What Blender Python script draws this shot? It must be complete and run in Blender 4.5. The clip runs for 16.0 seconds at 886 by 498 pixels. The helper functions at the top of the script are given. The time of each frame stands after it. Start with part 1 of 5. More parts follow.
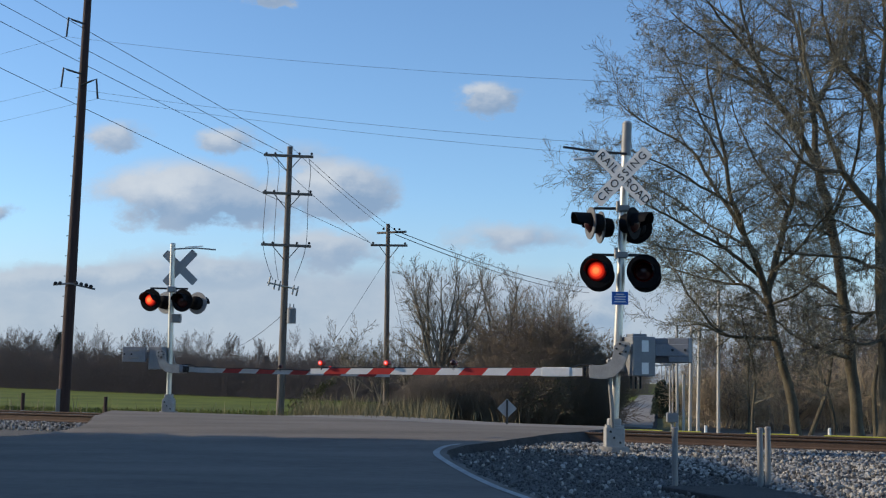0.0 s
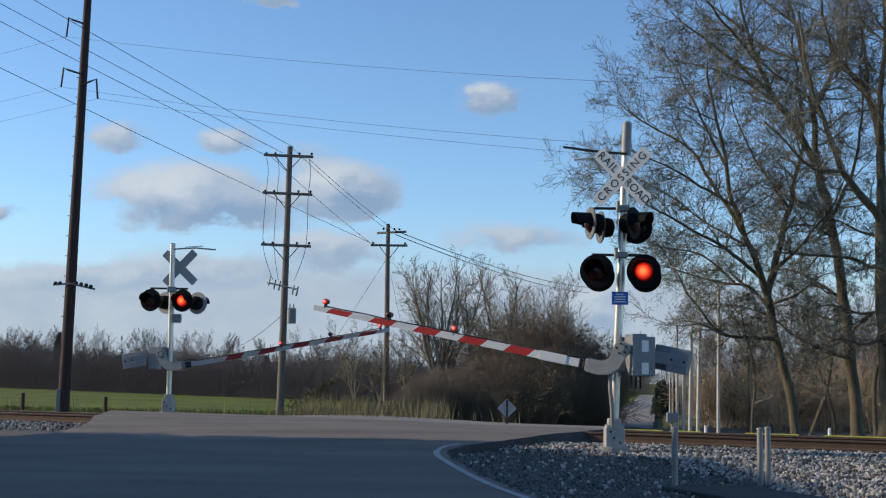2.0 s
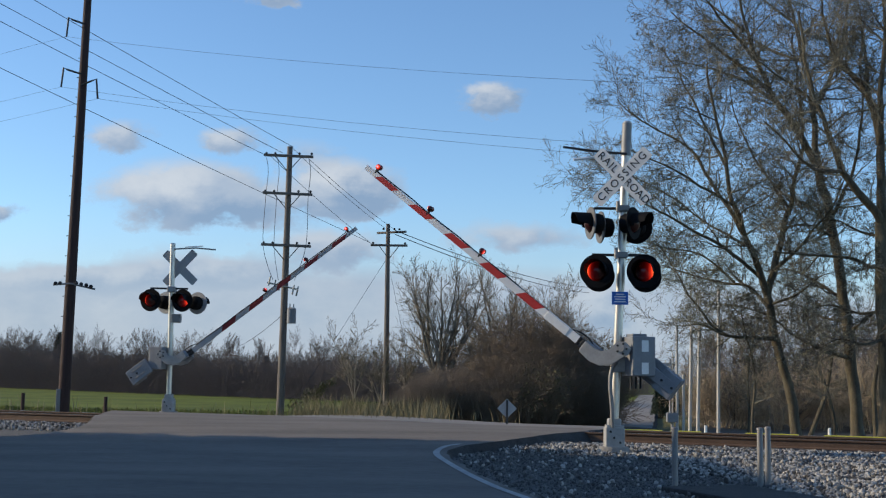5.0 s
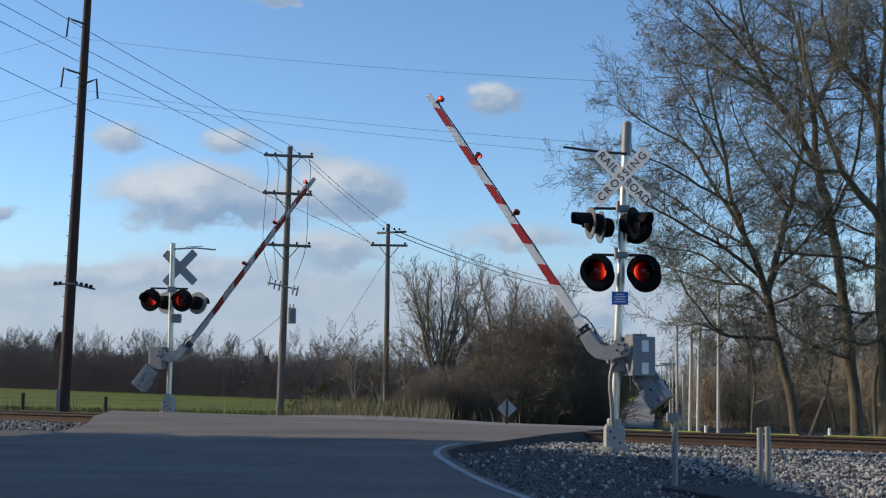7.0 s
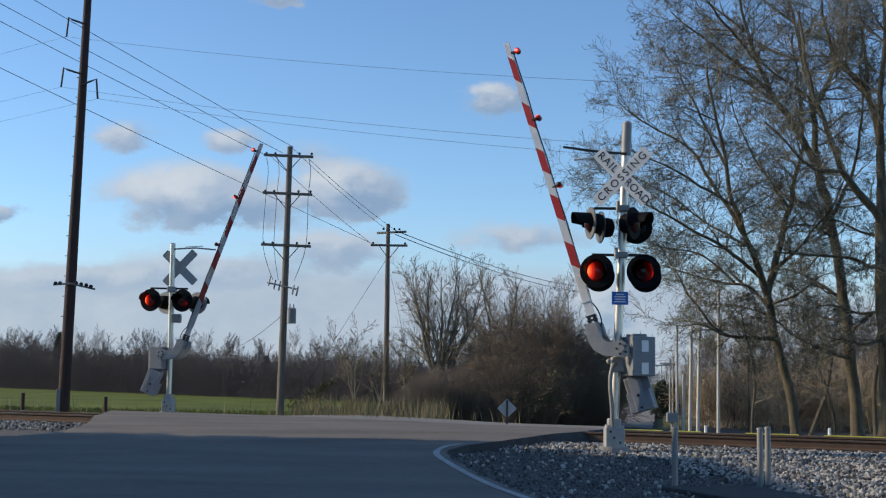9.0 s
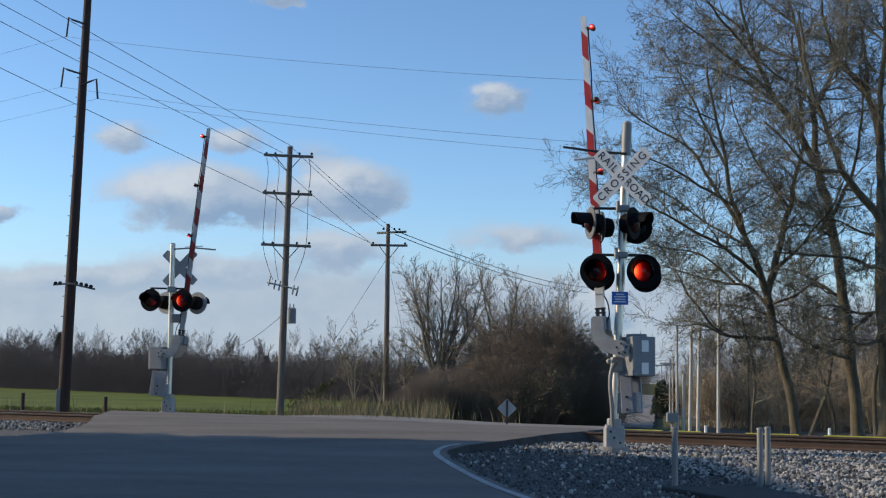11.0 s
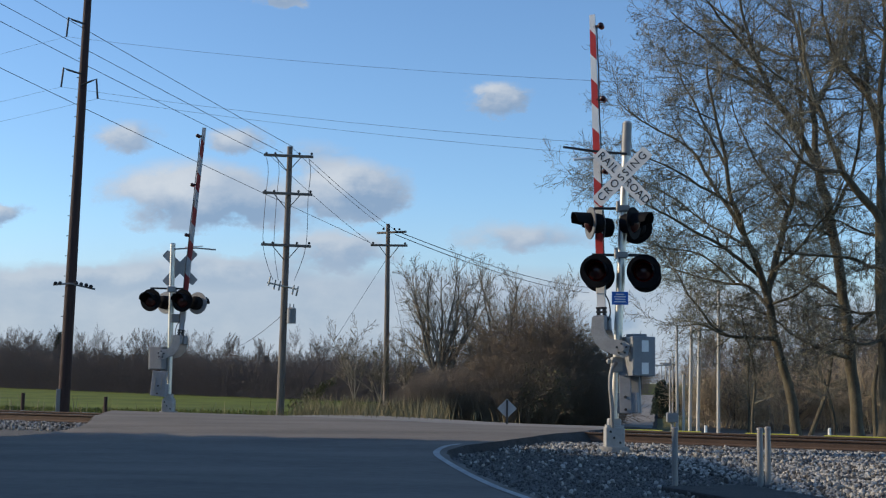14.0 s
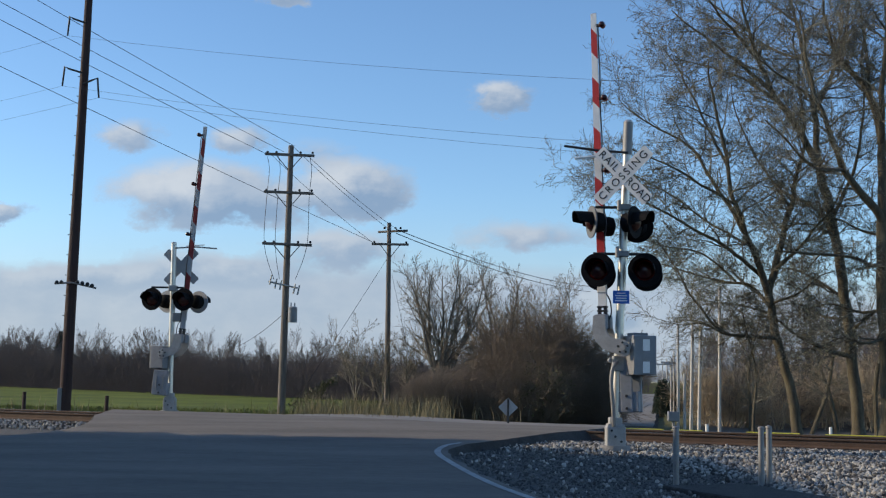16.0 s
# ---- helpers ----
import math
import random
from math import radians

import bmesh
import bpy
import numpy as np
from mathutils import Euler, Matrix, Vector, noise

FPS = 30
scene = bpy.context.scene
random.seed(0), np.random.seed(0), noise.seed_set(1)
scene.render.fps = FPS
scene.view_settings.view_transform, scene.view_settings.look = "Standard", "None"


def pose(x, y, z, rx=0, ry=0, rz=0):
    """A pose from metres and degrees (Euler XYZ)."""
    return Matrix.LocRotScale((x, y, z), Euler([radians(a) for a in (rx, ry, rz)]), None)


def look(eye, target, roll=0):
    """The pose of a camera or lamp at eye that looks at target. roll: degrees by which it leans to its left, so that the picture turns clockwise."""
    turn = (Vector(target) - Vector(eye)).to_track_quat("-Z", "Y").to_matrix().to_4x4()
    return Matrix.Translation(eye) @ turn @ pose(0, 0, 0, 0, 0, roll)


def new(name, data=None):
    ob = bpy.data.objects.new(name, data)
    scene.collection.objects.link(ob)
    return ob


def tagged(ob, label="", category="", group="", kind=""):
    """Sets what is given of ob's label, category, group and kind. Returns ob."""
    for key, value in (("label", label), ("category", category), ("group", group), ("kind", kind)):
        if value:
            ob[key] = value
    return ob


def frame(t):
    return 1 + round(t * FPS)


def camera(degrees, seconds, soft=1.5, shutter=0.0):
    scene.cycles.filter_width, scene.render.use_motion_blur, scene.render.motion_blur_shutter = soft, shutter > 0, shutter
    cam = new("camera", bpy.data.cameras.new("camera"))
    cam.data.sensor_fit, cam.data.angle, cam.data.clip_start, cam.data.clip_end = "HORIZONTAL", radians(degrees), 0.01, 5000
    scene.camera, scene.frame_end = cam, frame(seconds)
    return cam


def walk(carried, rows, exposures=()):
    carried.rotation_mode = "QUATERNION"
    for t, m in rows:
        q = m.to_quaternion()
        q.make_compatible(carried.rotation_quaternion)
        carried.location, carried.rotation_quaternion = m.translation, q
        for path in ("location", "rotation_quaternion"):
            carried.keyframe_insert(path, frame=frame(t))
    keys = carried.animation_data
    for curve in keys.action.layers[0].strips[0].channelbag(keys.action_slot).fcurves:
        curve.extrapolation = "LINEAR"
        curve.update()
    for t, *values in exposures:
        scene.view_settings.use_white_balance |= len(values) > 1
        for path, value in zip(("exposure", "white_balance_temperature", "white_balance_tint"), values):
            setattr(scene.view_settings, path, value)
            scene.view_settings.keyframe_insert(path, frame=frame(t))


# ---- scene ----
cam = camera(39.23, 16.0, soft=1.2)


def cam_pose(yaw, pitch):
    """The standing camera, turned by small amounts in degrees."""
    m = look((0, 0, 1.12), (0, 100, 1.12 + 100 * 231 / 2200), 0.95)
    return Matrix.Translation((0, 0, 1.12)) @ Euler((radians(pitch), 0, radians(yaw))).to_matrix().to_4x4() @ Matrix.Translation((0, 0, -1.12)) @ m


STILL = cam_pose(0, 0)
walk(cam, [(0.0, STILL), (14.1, STILL), (14.45, cam_pose(0.05, 0.05)), (14.75, cam_pose(0.055, -0.04)),
           (15.0, cam_pose(0.055, -0.05)), (16.0, cam_pose(0.05, -0.05))],
     [(0.0, 0.2, 6100, 9), (16.0, 0.2, 6100, 9)])

# ---- daylight ----
SUN = Vector((-0.92, 0.14, 0.37)).normalized()
sky = bpy.data.worlds.new("evening_sky")
scene.world = sky
sky.use_nodes = True
nt = sky.node_tree
tex = nt.nodes.new("ShaderNodeTexSky")
tex.sky_type, tex.sun_disc = "NISHITA", False
tex.sun_elevation, tex.sun_rotation = math.asin(SUN.z), math.atan2(SUN.x, SUN.y)
tex.air_density, tex.dust_density, tex.ozone_density = 1.0, 0.15, 4.0
nt.nodes["Background"].inputs["Strength"].default_value = 0.145
nt.links.new(tex.outputs[0], nt.nodes["Background"].inputs[0])
lamp = bpy.data.lights.new("sun", "SUN")
lamp.energy, lamp.angle, lamp.color = 4.0, radians(0.6), (1.0, 0.79, 0.535)
sun = new("sun", lamp)
sun.matrix_world = look((-60, 0, 40), Vector((-60, 0, 40)) - SUN)


# ---- materials ----
def nodes_of(name):
    m = bpy.data.materials.new(name)
    m.use_nodes = True
    return m, m.node_tree, m.node_tree.nodes["Principled BSDF"]


def mat(name, col, rough=0.7, metal=0.0, var=0.25, scale=6.0, fine=60.0, bump=0.2, col2=None, grain=None, island=0.0, rand=0.0, emit=None):
    """Principled surface with variation at a large and a small scale and a fine relief."""
    m, t, b = nodes_of(name)
    N, L = t.nodes.new, t.links.new
    co = N("ShaderNodeTexCoord")
    src = co.outputs["Object"]
    if grain:
        mp = N("ShaderNodeMapping")
        mp.inputs["Scale"].default_value = grain
        L(src, mp.inputs[0])
        src = mp.outputs[0]
    n1, n2 = N("ShaderNodeTexNoise"), N("ShaderNodeTexNoise")
    for n, s, d in ((n1, scale, 4.0), (n2, fine, 3.0)):
        L(src, n.inputs["Vector"])
        n.inputs["Scale"].default_value, n.inputs["Detail"].default_value = s, d
    mx = N("ShaderNodeMath")
    mx.operation = "MULTIPLY_ADD"
    L(n1.outputs[0], mx.inputs[0])
    mx.inputs[1].default_value = 0.6
    m2 = N("ShaderNodeMath")
    m2.operation = "MULTIPLY"
    L(n2.outputs[0], m2.inputs[0])
    m2.inputs[1].default_value = 0.4
    L(m2.outputs[0], mx.inputs[2])
    val = mx.outputs[0]
    for amount, out in ((island, "Random Per Island"), (rand, "Random")):
        if amount:
            g = N("ShaderNodeNewGeometry") if out == "Random Per Island" else N("ShaderNodeObjectInfo")
            a = N("ShaderNodeMath")
            a.operation = "MULTIPLY_ADD"
            a.inputs[1].default_value = amount
            L(g.outputs[out], a.inputs[0])
            c0 = N("ShaderNodeMath")
            c0.operation = "SUBTRACT"
            L(val, c0.inputs[0])
            c0.inputs[1].default_value = amount / 2
            L(c0.outputs[0], a.inputs[2])
            val = a.outputs[0]
    rmp = N("ShaderNodeValToRGB")
    c2 = col2 or [c * (1 - var) for c in col]
    c1 = col if col2 else [min(1, c * (1 + var)) for c in col]
    rmp.color_ramp.elements[0].position, rmp.color_ramp.elements[1].position = 0.3, 0.7
    rmp.color_ramp.elements[0].color, rmp.color_ramp.elements[1].color = (*c2, 1), (*c1, 1)
    L(val, rmp.inputs[0])
    L(rmp.outputs[0], b.inputs["Base Color"])
    b.inputs["Roughness"].default_value, b.inputs["Metallic"].default_value = rough, metal
    if bump:
        bp = N("ShaderNodeBump")
        bp.inputs["Strength"].default_value, bp.inputs["Distance"].default_value = bump, 0.02
        L(n2.outputs[0], bp.inputs["Height"])
        L(bp.outputs[0], b.inputs["Normal"])
    if emit:
        b.inputs["Emission Color"].default_value, b.inputs["Emission Strength"].default_value = (*emit[0], 1), emit[1]
    return m


def lens_mat(name, r, hot, strength):
    """A ball lens lit on its -y side: a hot middle, a deep red rim, dark red glass behind."""
    m, t, b = nodes_of(name)
    N, L = t.nodes.new, t.links.new
    co, sp, mp, rp = N("ShaderNodeTexCoord"), N("ShaderNodeSeparateXYZ"), N("ShaderNodeMath"), N("ShaderNodeValToRGB")
    L(co.outputs["Object"], sp.inputs[0])
    mp.operation = "MULTIPLY_ADD"
    mp.inputs[1].default_value, mp.inputs[2].default_value = -0.5 / r, 0.5
    L(sp.outputs["Y"], mp.inputs[0])
    L(mp.outputs[0], rp.inputs[0])
    e = rp.color_ramp.elements
    e[0].position, e[0].color, e[1].position, e[1].color = 0.30, (0, 0, 0, 1), 0.985, (*hot, 1)
    for q, c in ((0.58, (0.012, 0.0, 0.0)), (0.74, (0.055, 0.001, 0.001)), (0.88, (0.42, 0.015, 0.005)), (0.95, (0.9, 0.07, 0.02))):
        k = e.new(q)
        k.color = (*c, 1)
    L(rp.outputs[0], b.inputs["Emission Color"])
    b.inputs["Emission Strength"].default_value = strength
    b.inputs["Base Color"].default_value = (0.028, 0.003, 0.003, 1)
    b.inputs["Roughness"].default_value = 0.3
    return m


ASPHALT = mat("asphalt", (0.124, 0.107, 0.088), 0.9, var=0.42, scale=0.55, fine=11, bump=0.6, grain=(0.5, 1.5, 1))
LANE = mat("pale_lane", (0.20, 0.185, 0.165), 0.9, var=0.22, scale=0.4, fine=20, bump=0.4)
BROKEN = mat("broken_asphalt", (0.035, 0.033, 0.031), 0.95, var=0.4, scale=5, fine=30, bump=0.9)
GRASS_G = mat("field_ground", (0.155, 0.185, 0.028), 0.95, col2=(0.062, 0.080, 0.018), scale=0.16, fine=1.4, bump=0.9)
VERGE = mat("dry_verge", (0.17, 0.15, 0.075), 0.95, col2=(0.085, 0.095, 0.035), scale=0.35, fine=5, bump=0.6)
GRAVEL = mat("gravel_bed", (0.12, 0.115, 0.11), 0.95, col2=(0.04, 0.04, 0.04), scale=14, fine=42, bump=1.0)
STONE = mat("ballast_stone", (0.42, 0.40, 0.36), 0.9, col2=(0.06, 0.057, 0.054), scale=3, fine=40, bump=0.3, island=0.65)
# darker than ballast: some of the shade over this gravel is in the colour
FINESTONE = mat("shaded_fine_gravel_stone", (0.17, 0.165, 0.155), 0.95, col2=(0.055, 0.053, 0.05), scale=3, fine=40, bump=0.3, island=0.6)
PAINT_LINE = mat("road_paint", (0.42, 0.42, 0.405), 0.85, col2=(0.25, 0.248, 0.24), scale=2.2, fine=22, bump=0.4)
STEEL = mat("galvanised_steel", (0.24, 0.236, 0.23), 0.55, 0.3, var=0.12, scale=5, fine=50, bump=0.08)
ALU = mat("aluminium_mast", (0.60, 0.575, 0.52), 0.36, 0.65, var=0.14, scale=4, fine=40, bump=0.06)
CAST = mat("cast_bracket", (0.34, 0.335, 0.32), 0.6, 0.25, var=0.18, scale=7, fine=45, bump=0.2)
BOXGREY = mat("grey_enamel", (0.20, 0.208, 0.222), 0.5, 0.1, var=0.14, scale=4, fine=30, bump=0.08)
WEIGHT = mat("painted_iron", (0.22, 0.23, 0.25), 0.65, 0.1, var=0.15, scale=6, fine=30, bump=0.2)
BLACK = mat("black_paint", (0.008, 0.008, 0.009), 0.7, var=0.3, scale=6, fine=40, bump=0.06)
LETTER = mat("black_lettering", (0.006, 0.006, 0.006), 0.95, var=0.2, scale=6, fine=40, bump=0)
DARK = mat("dark_iron", (0.035, 0.035, 0.037), 0.6, 0.3, var=0.3, scale=8, fine=40, bump=0.2)
# faded black backplates facing the sun; the sunlight is put into this grey
LITBLACK = mat("sunlit_black_plate", (0.13, 0.13, 0.13), 0.55, 0.2, var=0.15, scale=6, fine=30, bump=0.06)
SIGNW = mat("sign_sheeting", (0.70, 0.69, 0.66), 0.55, var=0.07, scale=5, fine=60, bump=0.04)
SIGNBACK = mat("sign_back", (0.33, 0.33, 0.33), 0.55, 0.1, var=0.12, scale=4, fine=30, bump=0.05)
BLUE = mat("blue_sheeting", (0.03, 0.13, 0.50), 0.5, var=0.12, scale=9, fine=40, bump=0.03)
# far gate arm's white and red, about half as bright as the near arm's
FARWHITE = mat("far_arm_white", (0.36, 0.36, 0.36), 0.6, var=0.15, scale=5, fine=40, bump=0.04)
FARRED = mat("far_arm_red", (0.22, 0.02, 0.018), 0.6, var=0.2, scale=7, fine=50, bump=0.04)
WHITE = mat("white_paint", (0.78, 0.77, 0.74), 0.55, var=0.08, scale=5, fine=40, bump=0.04)
RED = mat("red_sheeting", (0.50, 0.028, 0.022), 0.5, var=0.15, scale=7, fine=50, bump=0.04)
LENS_OFF = mat("dark_red_lens", (0.07, 0.004, 0.004), 0.25, var=0.3, scale=12, fine=60, bump=0.15)
LENS = lens_mat("signal_lens", 0.18, (1.0, 0.19, 0.045), 1.4)
LAMP = lens_mat("arm_lamp_lens", 0.055, (1.0, 0.30, 0.36), 1.5)
LAMPRED = mat("red_lamp_body", (0.22, 0.012, 0.012), 0.45, var=0.2, scale=9, fine=40, bump=0.05)
RUST = mat("rusty_rail", (0.105, 0.066, 0.045), 0.8, 0.15, var=0.3, scale=3, fine=30, bump=0.3)
RAILTOP = mat("worn_rail_head", (0.30, 0.25, 0.21), 0.35, 0.7, var=0.2, scale=3, fine=30, bump=0.1)
TIE = mat("creosoted_tie", (0.06, 0.048, 0.038), 0.9, var=0.3, scale=4, fine=25, bump=0.5)
POLEWOOD = mat("weathered_pole", (0.22, 0.19, 0.165), 0.9, col2=(0.085, 0.07, 0.06), scale=3, fine=30, bump=0.5, grain=(6, 6, 0.5))
POLEDARK = mat("creosoted_pole", (0.062, 0.032, 0.026), 0.85, col2=(0.026, 0.015, 0.014), scale=3, fine=30, bump=0.5, grain=(6, 6, 0.5))
POLEPALE = mat("pale_pole", (0.60, 0.575, 0.53), 0.85, col2=(0.38, 0.36, 0.33), scale=3, fine=30, bump=0.3, grain=(6, 6, 0.5))
WIRE = mat("wire", (0.05, 0.05, 0.055), 0.6, 0.3, bump=0)
BARK = mat("bark", (0.155, 0.132, 0.082), 0.95, col2=(0.038, 0.031, 0.024), scale=2.5, fine=18, bump=1.0, grain=(3, 3, 0.6))
TWIG = mat("twig", (0.215, 0.195, 0.142), 0.95, col2=(0.075, 0.067, 0.052), scale=2, fine=8, bump=0, island=0.5)
# paler copy of twig; sun on the thicket trees' limbs is in the colour
LITTWIG = mat("sunlit_grey_twig", (0.30, 0.262, 0.205), 0.95, col2=(0.13, 0.112, 0.088), scale=2, fine=8, bump=0, island=0.5)
BUD = mat("bud_leaf", (0.32, 0.31, 0.17), 0.9, col2=(0.18, 0.175, 0.095), scale=2, fine=8, bump=0, island=0.7)
BRUSH = mat("brush_twig", (0.235, 0.182, 0.125), 0.95, col2=(0.165, 0.128, 0.092), scale=0.6, fine=5, bump=0, island=0.2)
FARWOOD = mat("far_wood", (0.175, 0.146, 0.128), 0.95, col2=(0.11, 0.093, 0.083), scale=0.3, fine=2, bump=0, island=0.3, rand=0.4)
WOODBRUSH = mat("pale_brush_twig", (0.42, 0.34, 0.225), 0.95, col2=(0.22, 0.175, 0.12), scale=0.6, fine=5, bump=0, island=0.5)
FARSPRAY = mat("far_spray", (0.160, 0.131, 0.112), 0.95, col2=(0.122, 0.102, 0.088), scale=0.12, fine=1, bump=0, island=0.1)
SPRAY = mat("thicket_spray", (0.315, 0.245, 0.172), 0.95, col2=(0.205, 0.16, 0.115), scale=0.35, fine=2, bump=0, island=0.2)
LITTER = mat("woodland_floor", (0.10, 0.075, 0.05), 0.95, col2=(0.045, 0.038, 0.028), scale=0.5, fine=6, bump=0.7)
EVERG = mat("cedar_green", (0.028, 0.045, 0.02), 0.9, col2=(0.012, 0.02, 0.011), scale=2, fine=10, bump=0, island=0.5)
VINE = mat("ivy_leaf", (0.10, 0.10, 0.03), 0.8, col2=(0.05, 0.05, 0.02), scale=2, fine=10, bump=0, island=0.6)
STRAW = mat("dry_grass", (0.27, 0.225, 0.125), 0.9, col2=(0.12, 0.105, 0.05), scale=1, fine=8, bump=0, island=0.7)
GREENBLADE = mat("green_grass", (0.15, 0.175, 0.045), 0.9, col2=(0.085, 0.085, 0.03), scale=1, fine=8, bump=0, island=0.7)
YELLOW = mat("yellow_pipe", (0.55, 0.50, 0.06), 0.6, var=0.15, bump=0.05)
CONC = mat("concrete", (0.27, 0.262, 0.25), 0.85, var=0.2, scale=4, fine=30, bump=0.3)
BRICK = mat("shade_caster_wall", (0.30, 0.27, 0.24), 0.85, var=0.2, scale=1, fine=10, bump=0.3)
ROOF = mat("shade_caster_roof", (0.16, 0.15, 0.15), 0.8, var=0.2, scale=1, fine=10, bump=0.3)


for m in (GRASS_G, VERGE, GREENBLADE, FARSPRAY, FARWOOD, SPRAY, BRUSH, BLACK):
    m.node_tree.nodes["Principled BSDF"].inputs["Specular IOR Level"].default_value = 0.1


def soften(m, toward, amount):
    """Fine spray is lit as a mass: its facets' normals lean towards one direction."""
    t = m.node_tree
    g, a, b, c = t.nodes.new("ShaderNodeNewGeometry"), t.nodes.new("ShaderNodeVectorMath"), t.nodes.new("ShaderNodeVectorMath"), t.nodes.new("ShaderNodeVectorMath")
    a.operation, b.operation, c.operation = "SCALE", "ADD", "NORMALIZE"
    a.inputs["Scale"].default_value = 1 - amount
    t.links.new(g.outputs["Normal"], a.inputs[0])
    t.links.new(a.outputs[0], b.inputs[0])
    b.inputs[1].default_value = Vector(toward).normalized() * amount
    t.links.new(b.outputs[0], c.inputs[0])
    t.links.new(c.outputs[0], t.nodes["Principled BSDF"].inputs["Normal"])


for m in (FARSPRAY, FARWOOD, SPRAY, BRUSH):
    soften(m, (-0.25, -0.5, 0.83), 0.72)


# ---- mesh helpers ----
def part(name, bm, material, parent=None, label="", smooth=False):
    me = bpy.data.meshes.new(name)
    bm.to_mesh(me)
    bm.free()
    for q in (material if isinstance(material, (list, tuple)) else [material]):
        me.materials.append(q)
    if smooth:
        me.shade_smooth()
        me.set_sharp_from_angle(angle=radians(40))
    ob = new(name, me)
    ob.parent = parent
    return tagged(ob, label)


def py_mesh(name, verts, faces, material, parent=None, label="", smooth=False):
    me = bpy.data.meshes.new(name)
    me.from_pydata([tuple(v) for v in verts], [], faces)
    me.materials.append(material)
    if smooth:
        me.shade_smooth()
    ob = new(name, me)
    ob.parent = parent
    return tagged(ob, label)


def thing(name, m, label, category, group="", kind=""):
    ob = new(name)
    ob.empty_display_size = 0.2
    ob.matrix_world = m
    return tagged(ob, label, category, group, kind)


def box(bm, size, at=(0, 0, 0), bev=0.01, turn=None, mi=0):
    m = Matrix.Translation(at) @ (turn or Matrix())
    r = bmesh.ops.create_cube(bm, size=1, matrix=m @ Matrix.Diagonal((*size, 1)))
    vs = r["verts"]
    fs = {f for v in vs for f in v.link_faces}
    if bev:
        es = {e for v in vs for e in v.link_edges}
        out = bmesh.ops.bevel(bm, geom=list(es), offset=bev, segments=2, affect="EDGES", profile=0.5)
        fs |= set(out["faces"])
    for f in bm.faces:
        if mi and (f in fs):
            f.material_index = mi
    return bm


def rod(bm, p0, p1, r0, r1=None, seg=12, caps=True):
    p0, p1 = Vector(p0), Vector(p1)
    d = p1 - p0
    m = Matrix.Translation((p0 + p1) / 2) @ d.to_track_quat("Z", "Y").to_matrix().to_4x4()
    bmesh.ops.create_cone(bm, cap_ends=caps, segments=seg, radius1=r0, radius2=r0 if r1 is None else r1, depth=d.length, matrix=m)
    return bm


def bent(bm, pts, r, seg=8):
    """A round tube along a polyline."""
    pts = [Vector(p) for p in pts]
    rings = []
    for i, p in enumerate(pts):
        d = (pts[min(i + 1, len(pts) - 1)] - pts[max(i - 1, 0)]).normalized()
        s = d.cross(Vector((0.13, 0.31, 0.94))).normalized()
        q = d.cross(s)
        rr = float(r[i] if isinstance(r, (list, tuple)) else r)
        rings.append([bm.verts.new(p + rr * (math.cos(a) * s + math.sin(a) * q)) for a in (2 * math.pi * k / seg for k in range(seg))])
    for a, b in zip(rings, rings[1:]):
        for k in range(seg):
            bm.faces.new((a[k], a[(k + 1) % seg], b[(k + 1) % seg], b[k]))
    bm.faces.new(rings[0][::-1])
    bm.faces.new(rings[-1])
    bmesh.ops.recalc_face_normals(bm, faces=bm.faces)
    return bm


def plate(bm, outline, thick, m=None):
    """An outline in the local xz plane, given thickness along y."""
    m = m or Matrix()
    f = [bm.verts.new(m @ Vector((x, -thick / 2, z))) for x, z in outline]
    b = [bm.verts.new(m @ Vector((x, thick / 2, z))) for x, z in outline]
    bm.faces.new(f)
    bm.faces.new(b[::-1])
    n = len(outline)
    for i in range(n):
        bm.faces.new((f[i], b[i], b[(i + 1) % n], f[(i + 1) % n]))
    bmesh.ops.recalc_face_normals(bm, faces=bm.faces)
    return bm


def lathe(bm, prof, seg=28, axis="Y", at=(0, 0, 0)):
    """A profile of (radius, along) pairs turned about the local y axis."""
    rings = []
    for r, a in prof:
        rings.append([bm.verts.new((at[0] + r * math.cos(2 * math.pi * k / seg), at[1] + a, at[2] + r * math.sin(2 * math.pi * k / seg))) for k in range(seg)])
    for p, q in zip(rings, rings[1:]):
        for k in range(seg):
            bm.faces.new((p[k], p[(k + 1) % seg], q[(k + 1) % seg], q[k]))
    return bm


def B():
    return bmesh.new()


# ---- ground ----
U, W = Vector((0.9135, -0.4067, 0)), Vector((0.4067, 0.9135, 0))   # along the track, along the road
RAIL_W = 24.35                                                    # near rail, measured along the road


def smooth(a, b, x):
    t = min(1, max(0, (x - a) / (b - a)))
    return t * t * (3 - 2 * t)


def ground_z(x, y):
    w = W.x * x + W.y * y
    z = -0.14 + 0.08 * smooth(12, 21, w) - 0.08 * smooth(21.5, 24, w)
    z -= 0.35 * smooth(27, 33, w) + 0.5 * smooth(36, 60, w)
    z += 0.35 * smooth(0, -60, x) * smooth(60, 150, w)
    return z


def road_z(x, y):
    w = W.x * x + W.y * y
    side = smooth(-2.5, 3.2, x) * (0.018 * smooth(22.5, 23.8, w) + 0.11 * smooth(25.95, 27.5, w))
    return -0.10 + 0.225 * smooth(13, 23.6, w) - 0.195 * smooth(27.0, 33, w) - 0.62 * smooth(33, 56, w) - side


